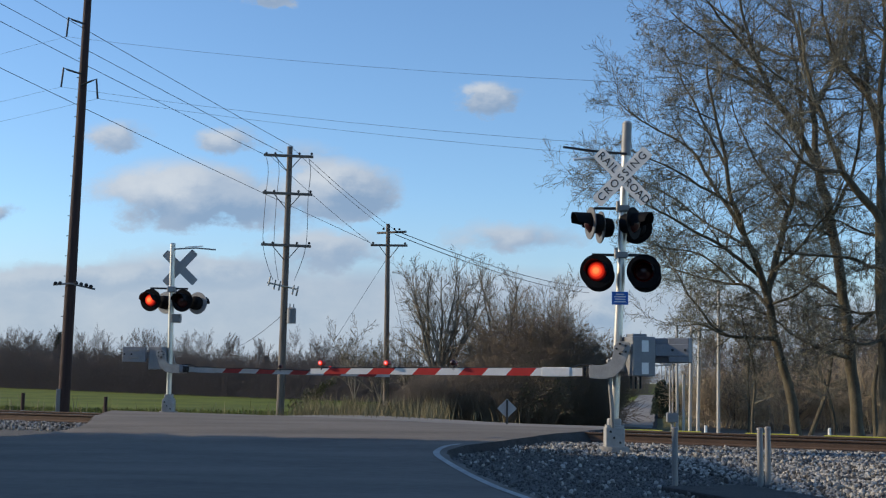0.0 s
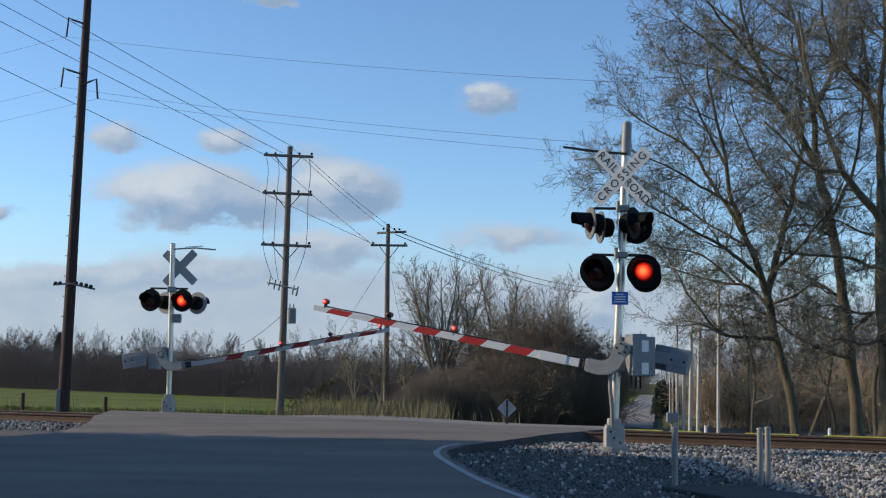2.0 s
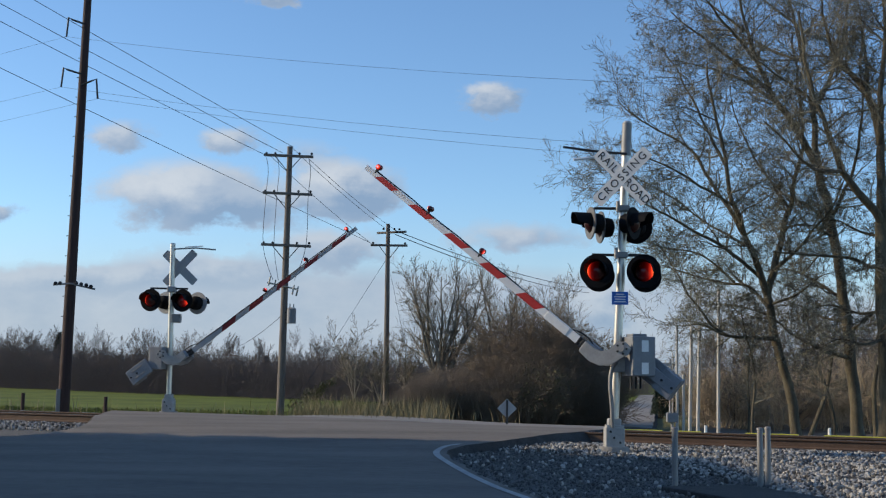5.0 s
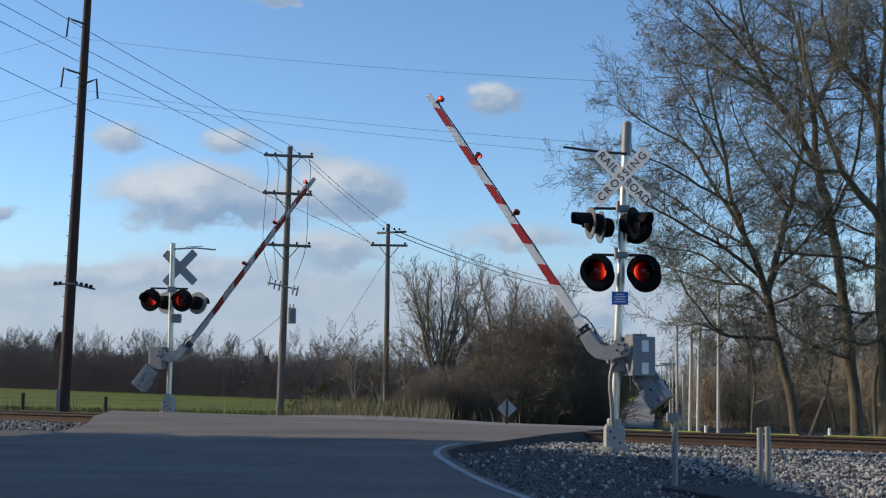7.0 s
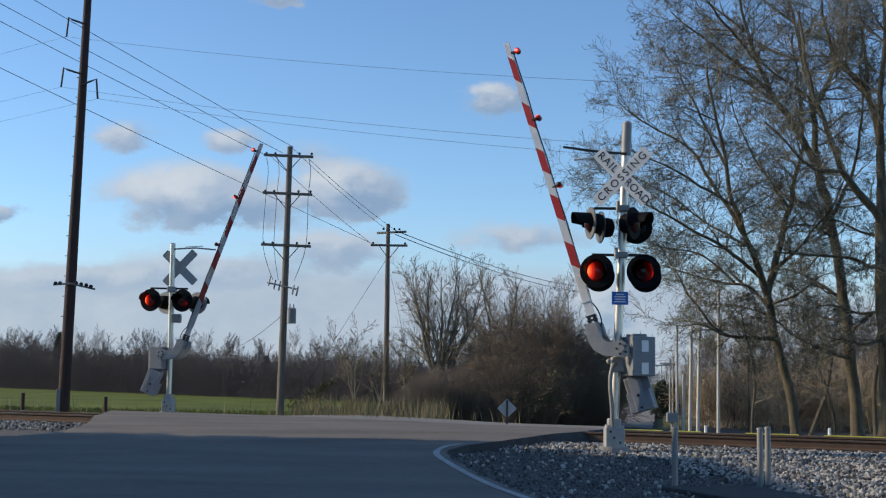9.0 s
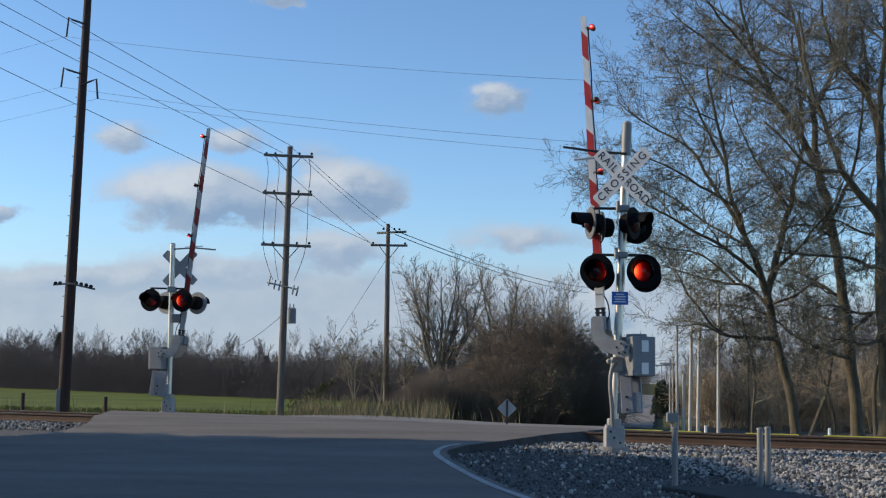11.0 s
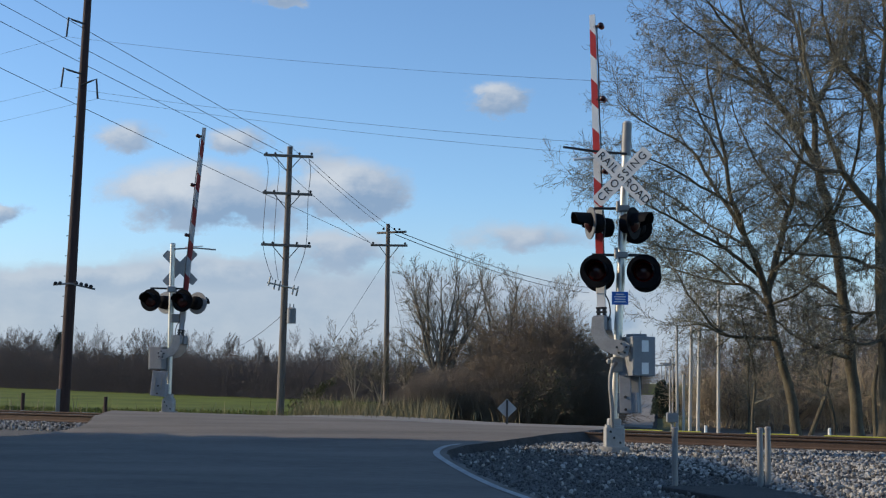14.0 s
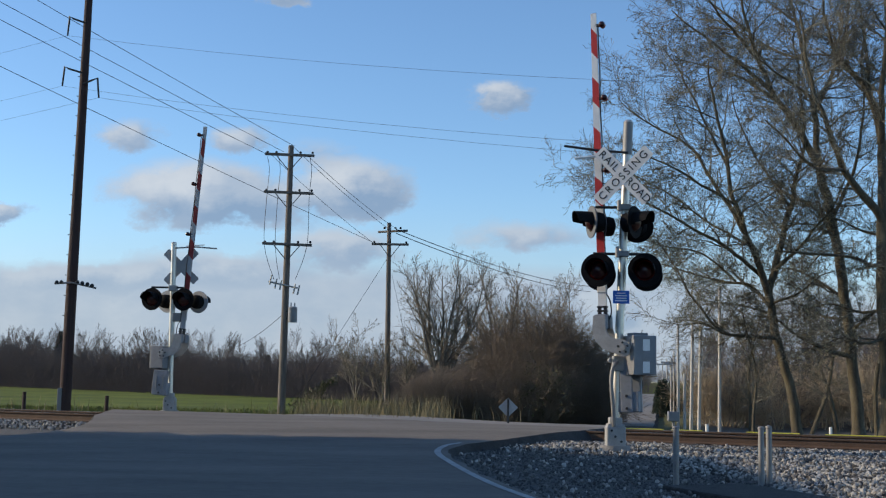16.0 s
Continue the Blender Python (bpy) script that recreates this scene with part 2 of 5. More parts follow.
def make_ground():
    xs = sorted({*np.linspace(-40, 40, 81).round(2), *np.geomspace(44, 2600, 22).round(1), *(-np.geomspace(44, 2600, 22)).round(1)})
    ys = sorted({*np.linspace(-30, 70, 101).round(2), *np.geomspace(74, 2600, 26).round(1), *(-np.geomspace(34, 2600, 14)).round(1)})
    verts = [(x, y, ground_z(x, y)) for y in ys for x in xs]
    n = len(xs)
    faces = [(j * n + i, j * n + i + 1, (j + 1) * n + i + 1, (j + 1) * n + i) for j in range(len(ys) - 1) for i in range(n - 1)]
    ob = py_mesh("ground", verts, faces, GRASS_G, None, "flat green crop field and grass verge beyond the tracks", True)
    ob.data.materials.append(VERGE)
    ob.data.materials.append(GRAVEL)
    ob.data.materials.append(LITTER)
    for f in ob.data.polygons:
        c = f.center
        w, u = W.x * c.x + W.y * c.y, U.x * c.x + U.y * c.y
        f.material_index = 2 if w < 29 and abs(u) < 70 else 1 if w < 35 else 3 if c.x > 0.20 * c.y else 1 if c.x > -0.02 * c.y and c.y < 160 else 0
    tagged(ob, "", "ground", "", "structure")


def loft(name, left, right, zf, lift, material, label, category, n=20, skirt=0.25):
    verts, faces = [], []
    k = n + 3
    for (lx, ly), (rx, ry) in zip(left, right):
        row = [(lx + (rx - lx) * i / n, ly + (ry - ly) * i / n) for i in range(n + 1)]
        if skirt:
            e = 0.05 * noise.noise((lx * 2.3, ly * 2.3, 0)), 0.07 * noise.noise((rx * 2.3, ry * 2.3, 3))
            row[0], row[-1] = (row[0][0] + e[0], row[0][1]), (row[-1][0] + e[1], row[-1][1])
        reach = 0.22 if skirt else 0
        row = [(row[0][0] - reach, row[0][1])] + row + [(row[-1][0] + reach, row[-1][1] - reach * 0.3)]
        for i, (x, y) in enumerate(row):
            verts.append((x, y, zf(x, y) + lift - (skirt if i in (0, n + 2) else 0)))
    for j in range(len(left) - 1):
        for i in range(k - 1):
            faces.append((j * k + i, j * k + i + 1, (j + 1) * k + i + 1, (j + 1) * k + i))
    ob = py_mesh(name, verts, faces, material, None, label)
    if skirt:
        ob.data.materials.append(BROKEN)
        for i, f in enumerate(ob.data.polygons):
            if i % (k - 1) in (0, k - 2):
                f.material_index = 1
    return tagged(ob, "", category, "", "structure")


def curve(points, n):
    """Points on a smooth line through the given ones."""
    P = [Vector(p) for p in points]
    out = []
    for i in range(len(P) - 1):
        a, b, c, d = P[max(i - 1, 0)], P[i], P[i + 1], P[min(i + 2, len(P) - 1)]
        for k in range(n):
            t = k / n
            out.append(0.5 * (2 * b + (c - a) * t + (2 * a - 5 * b + 4 * c - d) * t * t + (3 * b - a - 3 * c + d) * t ** 3))
    return out + [P[-1]]


def make_road():
    right = curve([(9, -30), (4.5, 0), (2.6, 6), (1.15, 12.5), (0.75, 14.5), (0.28, 17.5), (0.12, 19.2), (0.35, 20.5), (1.0, 21.5), (1.95, 23.3), (3.0, 25.6), (3.7, 27.4), (4.3, 31)], 9)
    left = curve([(-60, -30), (-60, 0), (-50, 6), (-40, 12), (-32, 15), (-22, 18), (-12, 20.6), (-8.0, 21.9), (-7.1, 24.0), (-7.5, 27), (-8.0, 29), (-8.9, 34)], 9)
    loft("road", [(p[0], p[1]) for p in left], [(p[0], p[1]) for p in right], road_z, 0.02, ASPHALT, "worn grey asphalt road and level crossing apron", "road", 30)
    r2 = curve([(4.1, 29.4), (5.4, 38), (7.8, 47), (10.2, 60), (13.7, 80), (22.3, 130), (34.4, 200)], 6)
    l2 = curve([(-8.6, 32.4), (-3.0, 41), (3.0, 48.6), (7.6, 60), (11.3, 81), (20.2, 131), (31.9, 201)], 6)
    loft("road_beyond", [(p[0], p[1]) for p in l2], [(p[0], p[1]) for p in r2], road_z, 0.012, LANE, "narrow asphalt lane running away beyond the tracks", "road", 8)
    # painted edge line that curls round the corner of the pavement
    line = curve([(2.45, 5.5), (1.0, 12.5), (0.6, 14.5), (0.13, 17.5), (-0.05, 19.1), (0.08, 20.3), (0.34, 20.85)], 6)
    a, b = [], []
    for i, p in enumerate(line):
        d = (line[min(i + 1, len(line) - 1)] - line[max(i - 1, 0)]).normalized()
        s = Vector((d.y, -d.x)) * 0.05
        a.append((p.x - s.x, p.y - s.y))
        b.append((p.x + s.x, p.y + s.y))
    loft("edge_line", a, b, road_z, 0.026, PAINT_LINE, "faded white painted edge line on asphalt", "road marking", 1, 0.0)


def make_track():
    ang = math.atan2(U.y, U.x)
    base = Matrix.Translation(W * RAIL_W) @ Matrix.Rotation(ang, 4, "Z")
    prof = [(-0.07, 0), (0.07, 0), (0.07, 0.015), (0.012, 0.035), (0.012, 0.125), (0.036, 0.14), (0.036, 0.17), (-0.036, 0.17), (-0.036, 0.14), (-0.012, 0.125), (-0.012, 0.035), (-0.07, 0.015)]
    for off in (0.0, 1.51):
        bm = B()
        ring = [[bm.verts.new((x, off + a, z * 1.06 - 0.06)) for a, z in prof] for x in (-120, 120)]
        for i in range(len(prof)):
            f = bm.faces.new((ring[0][i], ring[1][i], ring[1][(i + 1) % len(prof)], ring[0][(i + 1) % len(prof)]))
            f.material_index = 1 if i == 6 else 0
        bmesh.ops.recalc_face_normals(bm, faces=bm.faces)
        ob = part("rail", bm, [RUST, RAILTOP])
        ob.matrix_world = base
        tagged(ob, "long rust-brown steel rail with a worn head", "rail", "rails of the track")
    me = None
    for i in range(-40, 75):
        x = i * 0.55
        if -17.5 < x < -5.5:
            continue
        if me is None:
            bm = box(B(), (0.22, 2.5, 0.17), (0, 0, 0), 0.012)
            me = bpy.data.meshes.new("railway_tie")
            bm.to_mesh(me)
            bm.free()
            me.materials.append(TIE)
        ob = new("railway_tie", me)
        ob.matrix_world = base @ pose(x, 0.75 + random.uniform(-0.03, 0.03), -0.145, 0, 0, random.uniform(-1, 1))
        tagged(ob, "dark creosoted timber tie under the rails", "railway tie", "ties of the track")


def stones(name, region, count, size, label, seed, material=None):
    """Loose broken stones of about that size, resting on the ground."""
    rng = random.Random(seed)
    t = (1 + 5 ** 0.5) / 2
    ico = [Vector(v).normalized() for v in ((-1, t, 0), (1, t, 0), (-1, -t, 0), (1, -t, 0), (0, -1, t), (0, 1, t), (0, -1, -t), (0, 1, -t), (t, 0, -1), (t, 0, 1), (-t, 0, -1), (-t, 0, 1))]
    tri = [(0, 11, 5), (0, 5, 1), (0, 1, 7), (0, 7, 10), (0, 10, 11), (1, 5, 9), (5, 11, 4), (11, 10, 2), (10, 7, 6), (7, 1, 8), (3, 9, 4), (3, 4, 2), (3, 2, 6), (3, 6, 8), (3, 8, 9), (4, 9, 5), (2, 4, 11), (6, 2, 10), (8, 6, 7), (9, 8, 1)]
    verts, faces = [], []
    made = 0
    while made < count:
        p = region(rng)
        if p is None:
            continue
        s = size * rng.uniform(0.6, 1.5)
        q = Euler((rng.uniform(0, 6), rng.uniform(0, 6), rng.uniform(0, 6))).to_matrix()
        sc = Vector((rng.uniform(0.7, 1.3), rng.uniform(0.6, 1.0), rng.uniform(0.5, 0.9))) * s
        n = len(verts)
        for v in ico:
            k = rng.uniform(0.75, 1.15)
            verts.append(q @ Vector((v.x * sc.x * k, v.y * sc.y * k, v.z * sc.z * k)) + Vector(p))
        faces += [(a + n, b + n, c + n) for a, b, c in tri]
        made += 1
    ob = py_mesh(name, verts, faces, material or STONE, None, label)
    return tagged(ob, "", "gravel", "", "stuff")


def pad_z(x, y):
    """Height of the gravel: banked up under the rails and beside the mast."""
    w, u = W.x * x + W.y * y, U.x * x + U.y * y
    return ground_z(x, y) + 0.01 + 0.03 * smooth(20, 22, w)


def make_gravel():
    def right(rng):
        y = rng.uniform(11.5, 27)
        x = rng.uniform(0.2, 0.42 * y + 0.6)
        w = W.x * x + W.y * y
        edge = 0.2 + 0.09 * max(0, 19 - y) if y < 20 else 0.35 + (y - 20.3) * 0.53
        if x < edge + 0.1 or w > 24.2:
            return None
        if w < 19.8 and x < 3.1 + (20 - y) * 0.17 + 0.2 * math.sin(y * 2.1) and rng.random() > 0.05:
            return None
        return x, y, pad_z(x, y) + rng.uniform(-0.01, 0.025)

    def left(rng):
        x, y = rng.uniform(-16, -6.6), rng.uniform(22, 33)
        w = W.x * x + W.y * y
        if w > 24.2 or w < 20.0 or (x > -7.2 and y > 23.5) or (x > -12 and y < 21.9 + (-8 - x) * -0.3):
            return None
        return x, y, pad_z(x, y) + rng.uniform(-0.01, 0.03)
    def fine(rng):
        y = rng.uniform(11.5, 21)
        x = rng.uniform(0.2, 4.2)
        edge = 0.2 + 0.09 * max(0, 19 - y) if y < 20 else 0.35 + (y - 20.3) * 0.53
        if x < edge + 0.05 or x > 3.3 + (20 - y) * 0.17:
            return None
        return x, y, pad_z(x, y) - 0.006
    stones("fine_gravel", fine, 9500, 0.016, "fine grey gravel beside the road, darkened for the shade on it", 8, FINESTONE)
    stones("track_ballast", right, 16500, 0.030, "loose grey and white crushed stone ballast beside the rails", 5)
    stones("track_ballast", left, 3600, 0.032, "pale crushed stone ballast beside the rails", 6)


# ---- crossing signals ----
def bmesh_ball(r):
    bm = B()
    bmesh.ops.create_uvsphere(bm, u_segments=24, v_segments=16, radius=r)
    return bm


def signal_head(parent, m, plate_mat=None, size=1.0):
    """A round black backplate, a housing, a hood and the turning lens; it faces local -y."""
    head = part("signal_head", lathe(B(), [(0.185, -0.012), (0.305, -0.012), (0.31, 0.0), (0.305, 0.012), (0.19, 0.012), (0.185, -0.012)], 36), plate_mat or BLACK, parent, "round signal head with a hooded red lens", True)
    head.matrix_local = m @ Matrix.Scale(size, 4)
    part("housing", lathe(B(), [(0.19, 0.0), (0.19, 0.14), (0.17, 0.22), (0.09, 0.26), (0.0005, 0.265)], 28), BLACK, head, "", True)
    bm = B()
    rings = []
    for a in np.linspace(-0.35, math.pi + 0.35, 22):
        long = 0.36 - 0.05 * (1 - math.sin(max(0, min(math.pi, a)))) if 0 <= a <= math.pi else 0.10
        rings.append([bm.verts.new((r * math.cos(a), y, r * math.sin(a))) for r, y in ((0.198, -0.01), (0.198, -long), (0.191, -long), (0.191, -0.01))])
    for p, q in zip(rings, rings[1:]):
        for k in range(3):
            bm.faces.new((p[k], q[k], q[k + 1], p[k + 1]))
    bmesh.ops.recalc_face_normals(bm, faces=bm.faces)
    part("hood", bm, BLACK, head, "", True)
    lens = part("lens", bmesh_ball(0.18), LENS, head, "round red glass lens", True)
    lens.matrix_local = pose(0, 0.06, 0, 0, 0, 180)
    return lens


def text_bar(word, size, parent, m, material, spacing=1.0, name="lettering"):
    cu = bpy.data.curves.new(name, "FONT")
    cu.body, cu.size, cu.align_x, cu.align_y, cu.extrude, cu.space_character, cu.offset = word, size, "CENTER", "CENTER", 0.0015, spacing, 0.0
    tmp = new(name, cu)
    me = bpy.data.meshes.new_from_object(tmp.evaluated_get(bpy.context.evaluated_depsgraph_get()))
    bpy.data.objects.remove(tmp)
    me.materials.clear()
    me.materials.append(material)
    ob = new(name, me)
    ob.parent = parent
    ob.matrix_local = m @ pose(0, 0, 0, 90, 0, 0)
    return ob


def blade(parent, tilt, y, words, front, back):
    L, Wd = 1.22, 0.229
    bm = plate(B(), [(-L / 2, -Wd / 2), (L / 2, -Wd / 2), (L / 2, Wd / 2), (-L / 2, Wd / 2)], 0.004)
    bmesh.ops.bevel(bm, geom=[e for e in bm.edges if abs(e.verts[0].co.y - e.verts[1].co.y) > 0.001], offset=0.02, segments=3, affect="EDGES")
    for f in bm.faces:
        f.material_index = 1 if f.normal.y > 0.5 else 0
    ob = part("blade", bm, [front, back], parent, "white sign blade" if words else "")
    ob.matrix_local = pose(0, y, 0, 0, tilt, 0)
    for word, x, sp in words:
        text_bar(word, 0.185, ob, pose(x, -0.0045, 0), LETTER, sp * 1.06)
    return ob


def crossbuck(parent, m, worded):
    cb = new("crossbuck")
    cb.parent, cb.matrix_local = parent, m
    tagged(cb, "white crossbuck sign with black lettering" if worded else "unlettered grey back of a crossbuck sign")
    blade(cb, 45, 0.0, [("RAIL", -0.355, 1.12), ("ROAD", 0.36, 0.98)] if worded else [], SIGNW, SIGNBACK)
    blade(cb, -45, -0.006, [("CROSSING", 0, 1.24)] if worded else [], SIGNW, SIGNBACK)
    return cb


def bolt(parent, p, r=0.02, normal=(0, -1, 0)):
    n = Vector(normal)
    return part("bolt", rod(B(), Vector(p), Vector(p) + n * r, r, r * 0.9, 6), DARK, parent)


def gate_arm(root, m, length, lamp_at, stripes, flip, front, pale, strong, heavy):
    """The turning assembly: crank, arm, lamps and counterweight. Local x runs out along the lowered arm, z up, y away."""
    g = new("gate_arm")
    g.parent, g.matrix_local = root, m
    tagged(g, "red and white striped gate arm on a cast crank")
    drop = -0.385
    # cast crank: hub, curved neck, clamp
    for yy in (-0.27, 0.27):
        bm = B()
        out = [(-0.13, 0.10), (0.02, 0.13), (0.13, 0.05), (0.15, -0.08), (0.17, -0.18), (0.25, -0.25), (0.36, -0.28), (0.55, -0.28), (0.55, -0.49), (0.30, -0.51), (0.12, -0.46), (-0.02, -0.33), (-0.10, -0.12), (-0.15, 0.0)]
        plate(bm, out, 0.045, Matrix.Translation((0, yy, 0)))
        bmesh.ops.bevel(bm, geom=list(bm.edges), offset=0.008, segments=2, affect="EDGES")
        part("crank", bm, CAST, g, "grey cast metal crank")
    part("shaft", rod(B(), (0, -0.32, 0), (0, 0.32, 0), 0.05, None, 16), CAST, g, "", True)
    for yy in (-0.17, 0.17):
        part("clamp", box(B(), (0.24, 0.19, 0.20), (0.45, yy, drop + 0.01), 0.015), WEIGHT, g, "dark grey clamp block")
    part("clamp_plate", box(B(), (0.20, 0.14, 0.10), (0.47, 0, drop), 0.012), CAST, g)
    for a in range(5):
        for sy in (-1, 1):
            bolt(g, (0.085 * math.cos(a * 1.257), 0.293 * sy, 0.085 * math.sin(a * 1.257)), 0.02, (0, sy, 0))
    bm = box(B(), (0.16, 0.10, 0.05), (0.63, 0, drop + 0.05), 0.008)
    box(bm, (0.16, 0.10, 0.05), (0.63, 0, drop - 0.05), 0.008)
    for xx in (0.57, 0.64, 0.71):
        box(bm, (0.03, 0.13, 0.17), (xx, 0, drop), 0.006)
    part("hinge", bm, DARK, g, "dark open breakaway hinge")
    part("hinge_cable", bent(B(), curve([(0.50, -0.06, drop + 0.10), (0.62, -0.09, drop + 0.13), (0.80, -0.07, drop + 0.12), (0.92, -0.04, drop + 0.075)], 5), 0.012, 6), DARK, g)
    # tapered arm, plain near the crank, then red and white
    x0, x1 = 0.70, length
    edges = [x0] + stripes + [x1]

    def section(a, b, lean, material, label, grow=0.0):
        def half(x):
            return 0.070 - 0.022 * (x - x0) / (x1 - x0) + grow
        bm = B()
        la, lb = lean if a > 1.5 else 0, lean if b < x1 - 0.01 and b > 1.5 else 0
        o = [(a - la, drop - half(a)), (b - lb, drop - half(b)), (b + lb, drop + half(b)), (a + la, drop + half(a))]
        plate(bm, o, 0.05 + grow * 2)
        part("arm_section", bm, material, g, label)
    for i in range(len(edges) - 1):
        section(edges[i], edges[i + 1], -0.06 * flip, strong if i % 2 else pale, "")
    part("splice_plate", box(B(), (0.5, 0.07, 0.158), (1.2, 0, drop), 0.01), pale, g)
    bm = B()
    bent(bm, [(x, -0.04, drop + 0.075 - 0.012 * abs(math.sin(x * 2.6))) for x in np.linspace(0.9, lamp_at[0], 40)], 0.012, 6)
    part("lamp_cable", bm, DARK, g)
    lamps = []
    for x in lamp_at:
        body = part("arm_lamp", lathe(B(), [(0.0005, 0.07), (0.035, 0.07), (0.05, 0.05), (0.05, -0.05), (0.035, -0.07), (0.0005, -0.07)], 16), LAMPRED, g, "small red gate lamp")
        body.matrix_local = pose(x, 0, drop + 0.15)
        part("lamp_foot", box(B(), (0.05, 0.05, 0.10), (0, 0, -0.085), 0.008), DARK, body)
        lens = part("lamp_lens", bmesh_ball(0.055), LAMP, body, "red lamp lens", True)
        lens.matrix_local = pose(0, 0.045 * front, 0, 0, 0, 180)
        lamps.append(lens)
    # counterweight on two arms at the far end of the shaft
    mid = -0.5 * (0.46 + heavy)
    cw = part("counterweight", box(B(), (heavy - 0.46, 0.10, 0.42), (mid, -0.24, -0.02), 0.015), WEIGHT, g, "grey iron counterweight slab")
    part("weight_arm", box(B(), (heavy - 0.02, 0.05, 0.20), (-heavy / 2, 0.0, -0.02), 0.01), WEIGHT, g, "grey steel weight arm")
    part("end_weight", box(B(), (0.34, 0.20, 0.40), (-heavy + 0.18, -0.09, -0.02), 0.012), WEIGHT, g)
    for zz in (-0.12, 0.08):
        part("weight_strap", box(B(), (0.34, 0.015, 0.035), (mid, -0.298, zz), 0.005), STEEL, cw)
    for xx in (-heavy + 0.07, -heavy + 0.28):
        bolt(cw, (xx, -0.29, -0.02), 0.026, (0, -1, 0))
        bolt(g, (xx, 0.022, -0.02), 0.026, (0, 1, 0))
    return g, lamps


def crossing_signal(name, base, height, lean, label):
    s = thing(name, base, label, "crossing signal", "signals of the level crossing")
    part("foundation", rod(B(), (0, 0, -0.3), (0, 0, 0.05), 0.26, 0.25, 24), CONC, s, "concrete footing")
    part("base_box", box(B(), (0.32, 0.32, 0.34), (0, 0, 0.2), 0.02), CAST, s, "grey cast junction base")
    for bx, bz in ((-0.08, 0.3), (0.08, 0.12), (-0.02, 0.2)):
        bolt(s, (bx, -0.158, bz), 0.022)
    bm = box(B(), (0.28, 0.28, 0.05), (0, 0, 0.385), 0.008)
    box(bm, (0.22, 0.22, 0.16), (0, 0, 0.44), 0.03)
    part("base_casting", bm, CAST, s)
    part("mast", rod(B(), (0, 0, 0.36), (lean * height, 0, height), 0.072, 0.072, 24), ALU, s, "round silver aluminium mast", True)
    part("mast_cap", rod(B(), (lean * height, 0, height), (lean * height, 0, height + 0.03), 0.078, 0.055, 24), ALU, s, "", True)
    return s


def make_near_signal():
    s = crossing_signal("crossing_signal", pose(2.93, 21.12, 0.0), 5.58, 0.0385, "silver mast with crossbuck, four black lamp pairs and a striped gate")
    lean = 0.0385

    def mx(z):
        return lean * z
    part("mast_sleeve", rod(B(), (mx(5.0), 0, 5.0), (mx(5.57), 0, 5.57), 0.083, None, 24), STEEL, s, "dull steel sleeve", True)
    crossbuck(s, pose(mx(4.6) - 0.10, -0.36, 4.58, 0, 1, -20), True)
    part("sign_bracket", box(B(), (0.08, 0.28, 0.3), (mx(4.6), -0.21, 4.57), 0.01), DARK, s)
    # side arm with a bell clapper bar near the top
    part("side_arm", bent(B(), [(mx(5.0), -0.1, 5.02), (-0.35, -0.12, 5.05), (-0.9, -0.1, 5.12)], 0.022, 8), DARK, s)
    part("side_arm", bent(B(), [(0.0, -0.1, 4.98), (-0.3, -0.12, 4.95), (-0.72, -0.12, 4.90)], 0.024, 8), WHITE, s, "thin white bar")
    lenses = {}
    face = -16
    for z, key in ((2.98, "low"), (3.78, "high")):
        part("head_bar", rod(B(), (mx(z) - 0.5, -0.02, z + 0.30), (mx(z) + (0.45 if z < 3.5 else 0.2), -0.02, z + 0.30), 0.024, None, 10), DARK, s)
        bm = box(B(), (0.21, 0.22, 0.11), (mx(z), 0, z + 0.30), 0.02)
        rod(bm, (mx(z) - 0.10, -0.09, z + 0.24), (mx(z) - 0.10, -0.09, z + 0.42), 0.035, 0.03, 10)
        part("junction_box", bm, STEEL, s)
    for x, k in ((-0.40, "L"), (0.41, "R")):
        lenses[k] = signal_head(s, pose(mx(3) + x - 0.045 - 0.03 * (x > 0), -0.26 - 0.1 * x, 2.985, 0, 0, face), None, 0.93)
        signal_head(s, pose(mx(3) + x + 0.07, 0.38, 2.95, 0, 0, 170), None, 0.88)
    lenses["cL"] = signal_head(s, pose(mx(3.75) - 0.57, -0.12, 3.81, 0, 3, -78), LITBLACK, 0.9)
    signal_head(s, pose(mx(3.75) - 0.36, 0.20, 3.78, 0, 3, -80), LITBLACK, 0.9)
    lenses["cR"] = signal_head(s, pose(mx(3.75) + 0.15, -0.20, 3.81, 0, 0, 56), None, 0.9)
    signal_head(s, pose(mx(3.75) + 0.28, 0.30, 3.79, 0, 0, 160), None, 0.9)
    # blue notice with unreadable lines
    nb = part("notice", box(B(), (0.28, 0.012, 0.22), (mx(2.5) - 0.015, -0.10, 2.54), 0.004), BLUE, s, "small blue notice plate")
    for i, wd in enumerate((0.14, 0.2, 0.18, 0.2)):
        part("notice_line", box(B(), (wd, 0.004, 0.018), (mx(2.5) - 0.015, -0.108, 2.605 - i * 0.042), 0), WHITE, nb)
    # gate mechanism box
    gb = part("mechanism_box", box(B(), (0.42, 0.46, 0.66), (0, 0, 0), 0.02), BOXGREY, s, "grey steel gate mechanism box")
    gb.matrix_local = pose(0.39, -0.14, 1.56, 0, 0, 14)
    part("box_lid", box(B(), (0.26, 0.3, 0.05), (-0.04, 0, 0.35), 0.012), BOXGREY, gb)
    for z in (0.17, -0.20):
        part("sticker", box(B(), (0.12, 0.006, 0.19), (0.02, -0.233, z), 0), WHITE, gb, "pale square sticker")
    part("hinge_strip", box(B(), (0.03, 0.02, 0.5), (-0.19, -0.235, 0), 0.004), STEEL, gb)
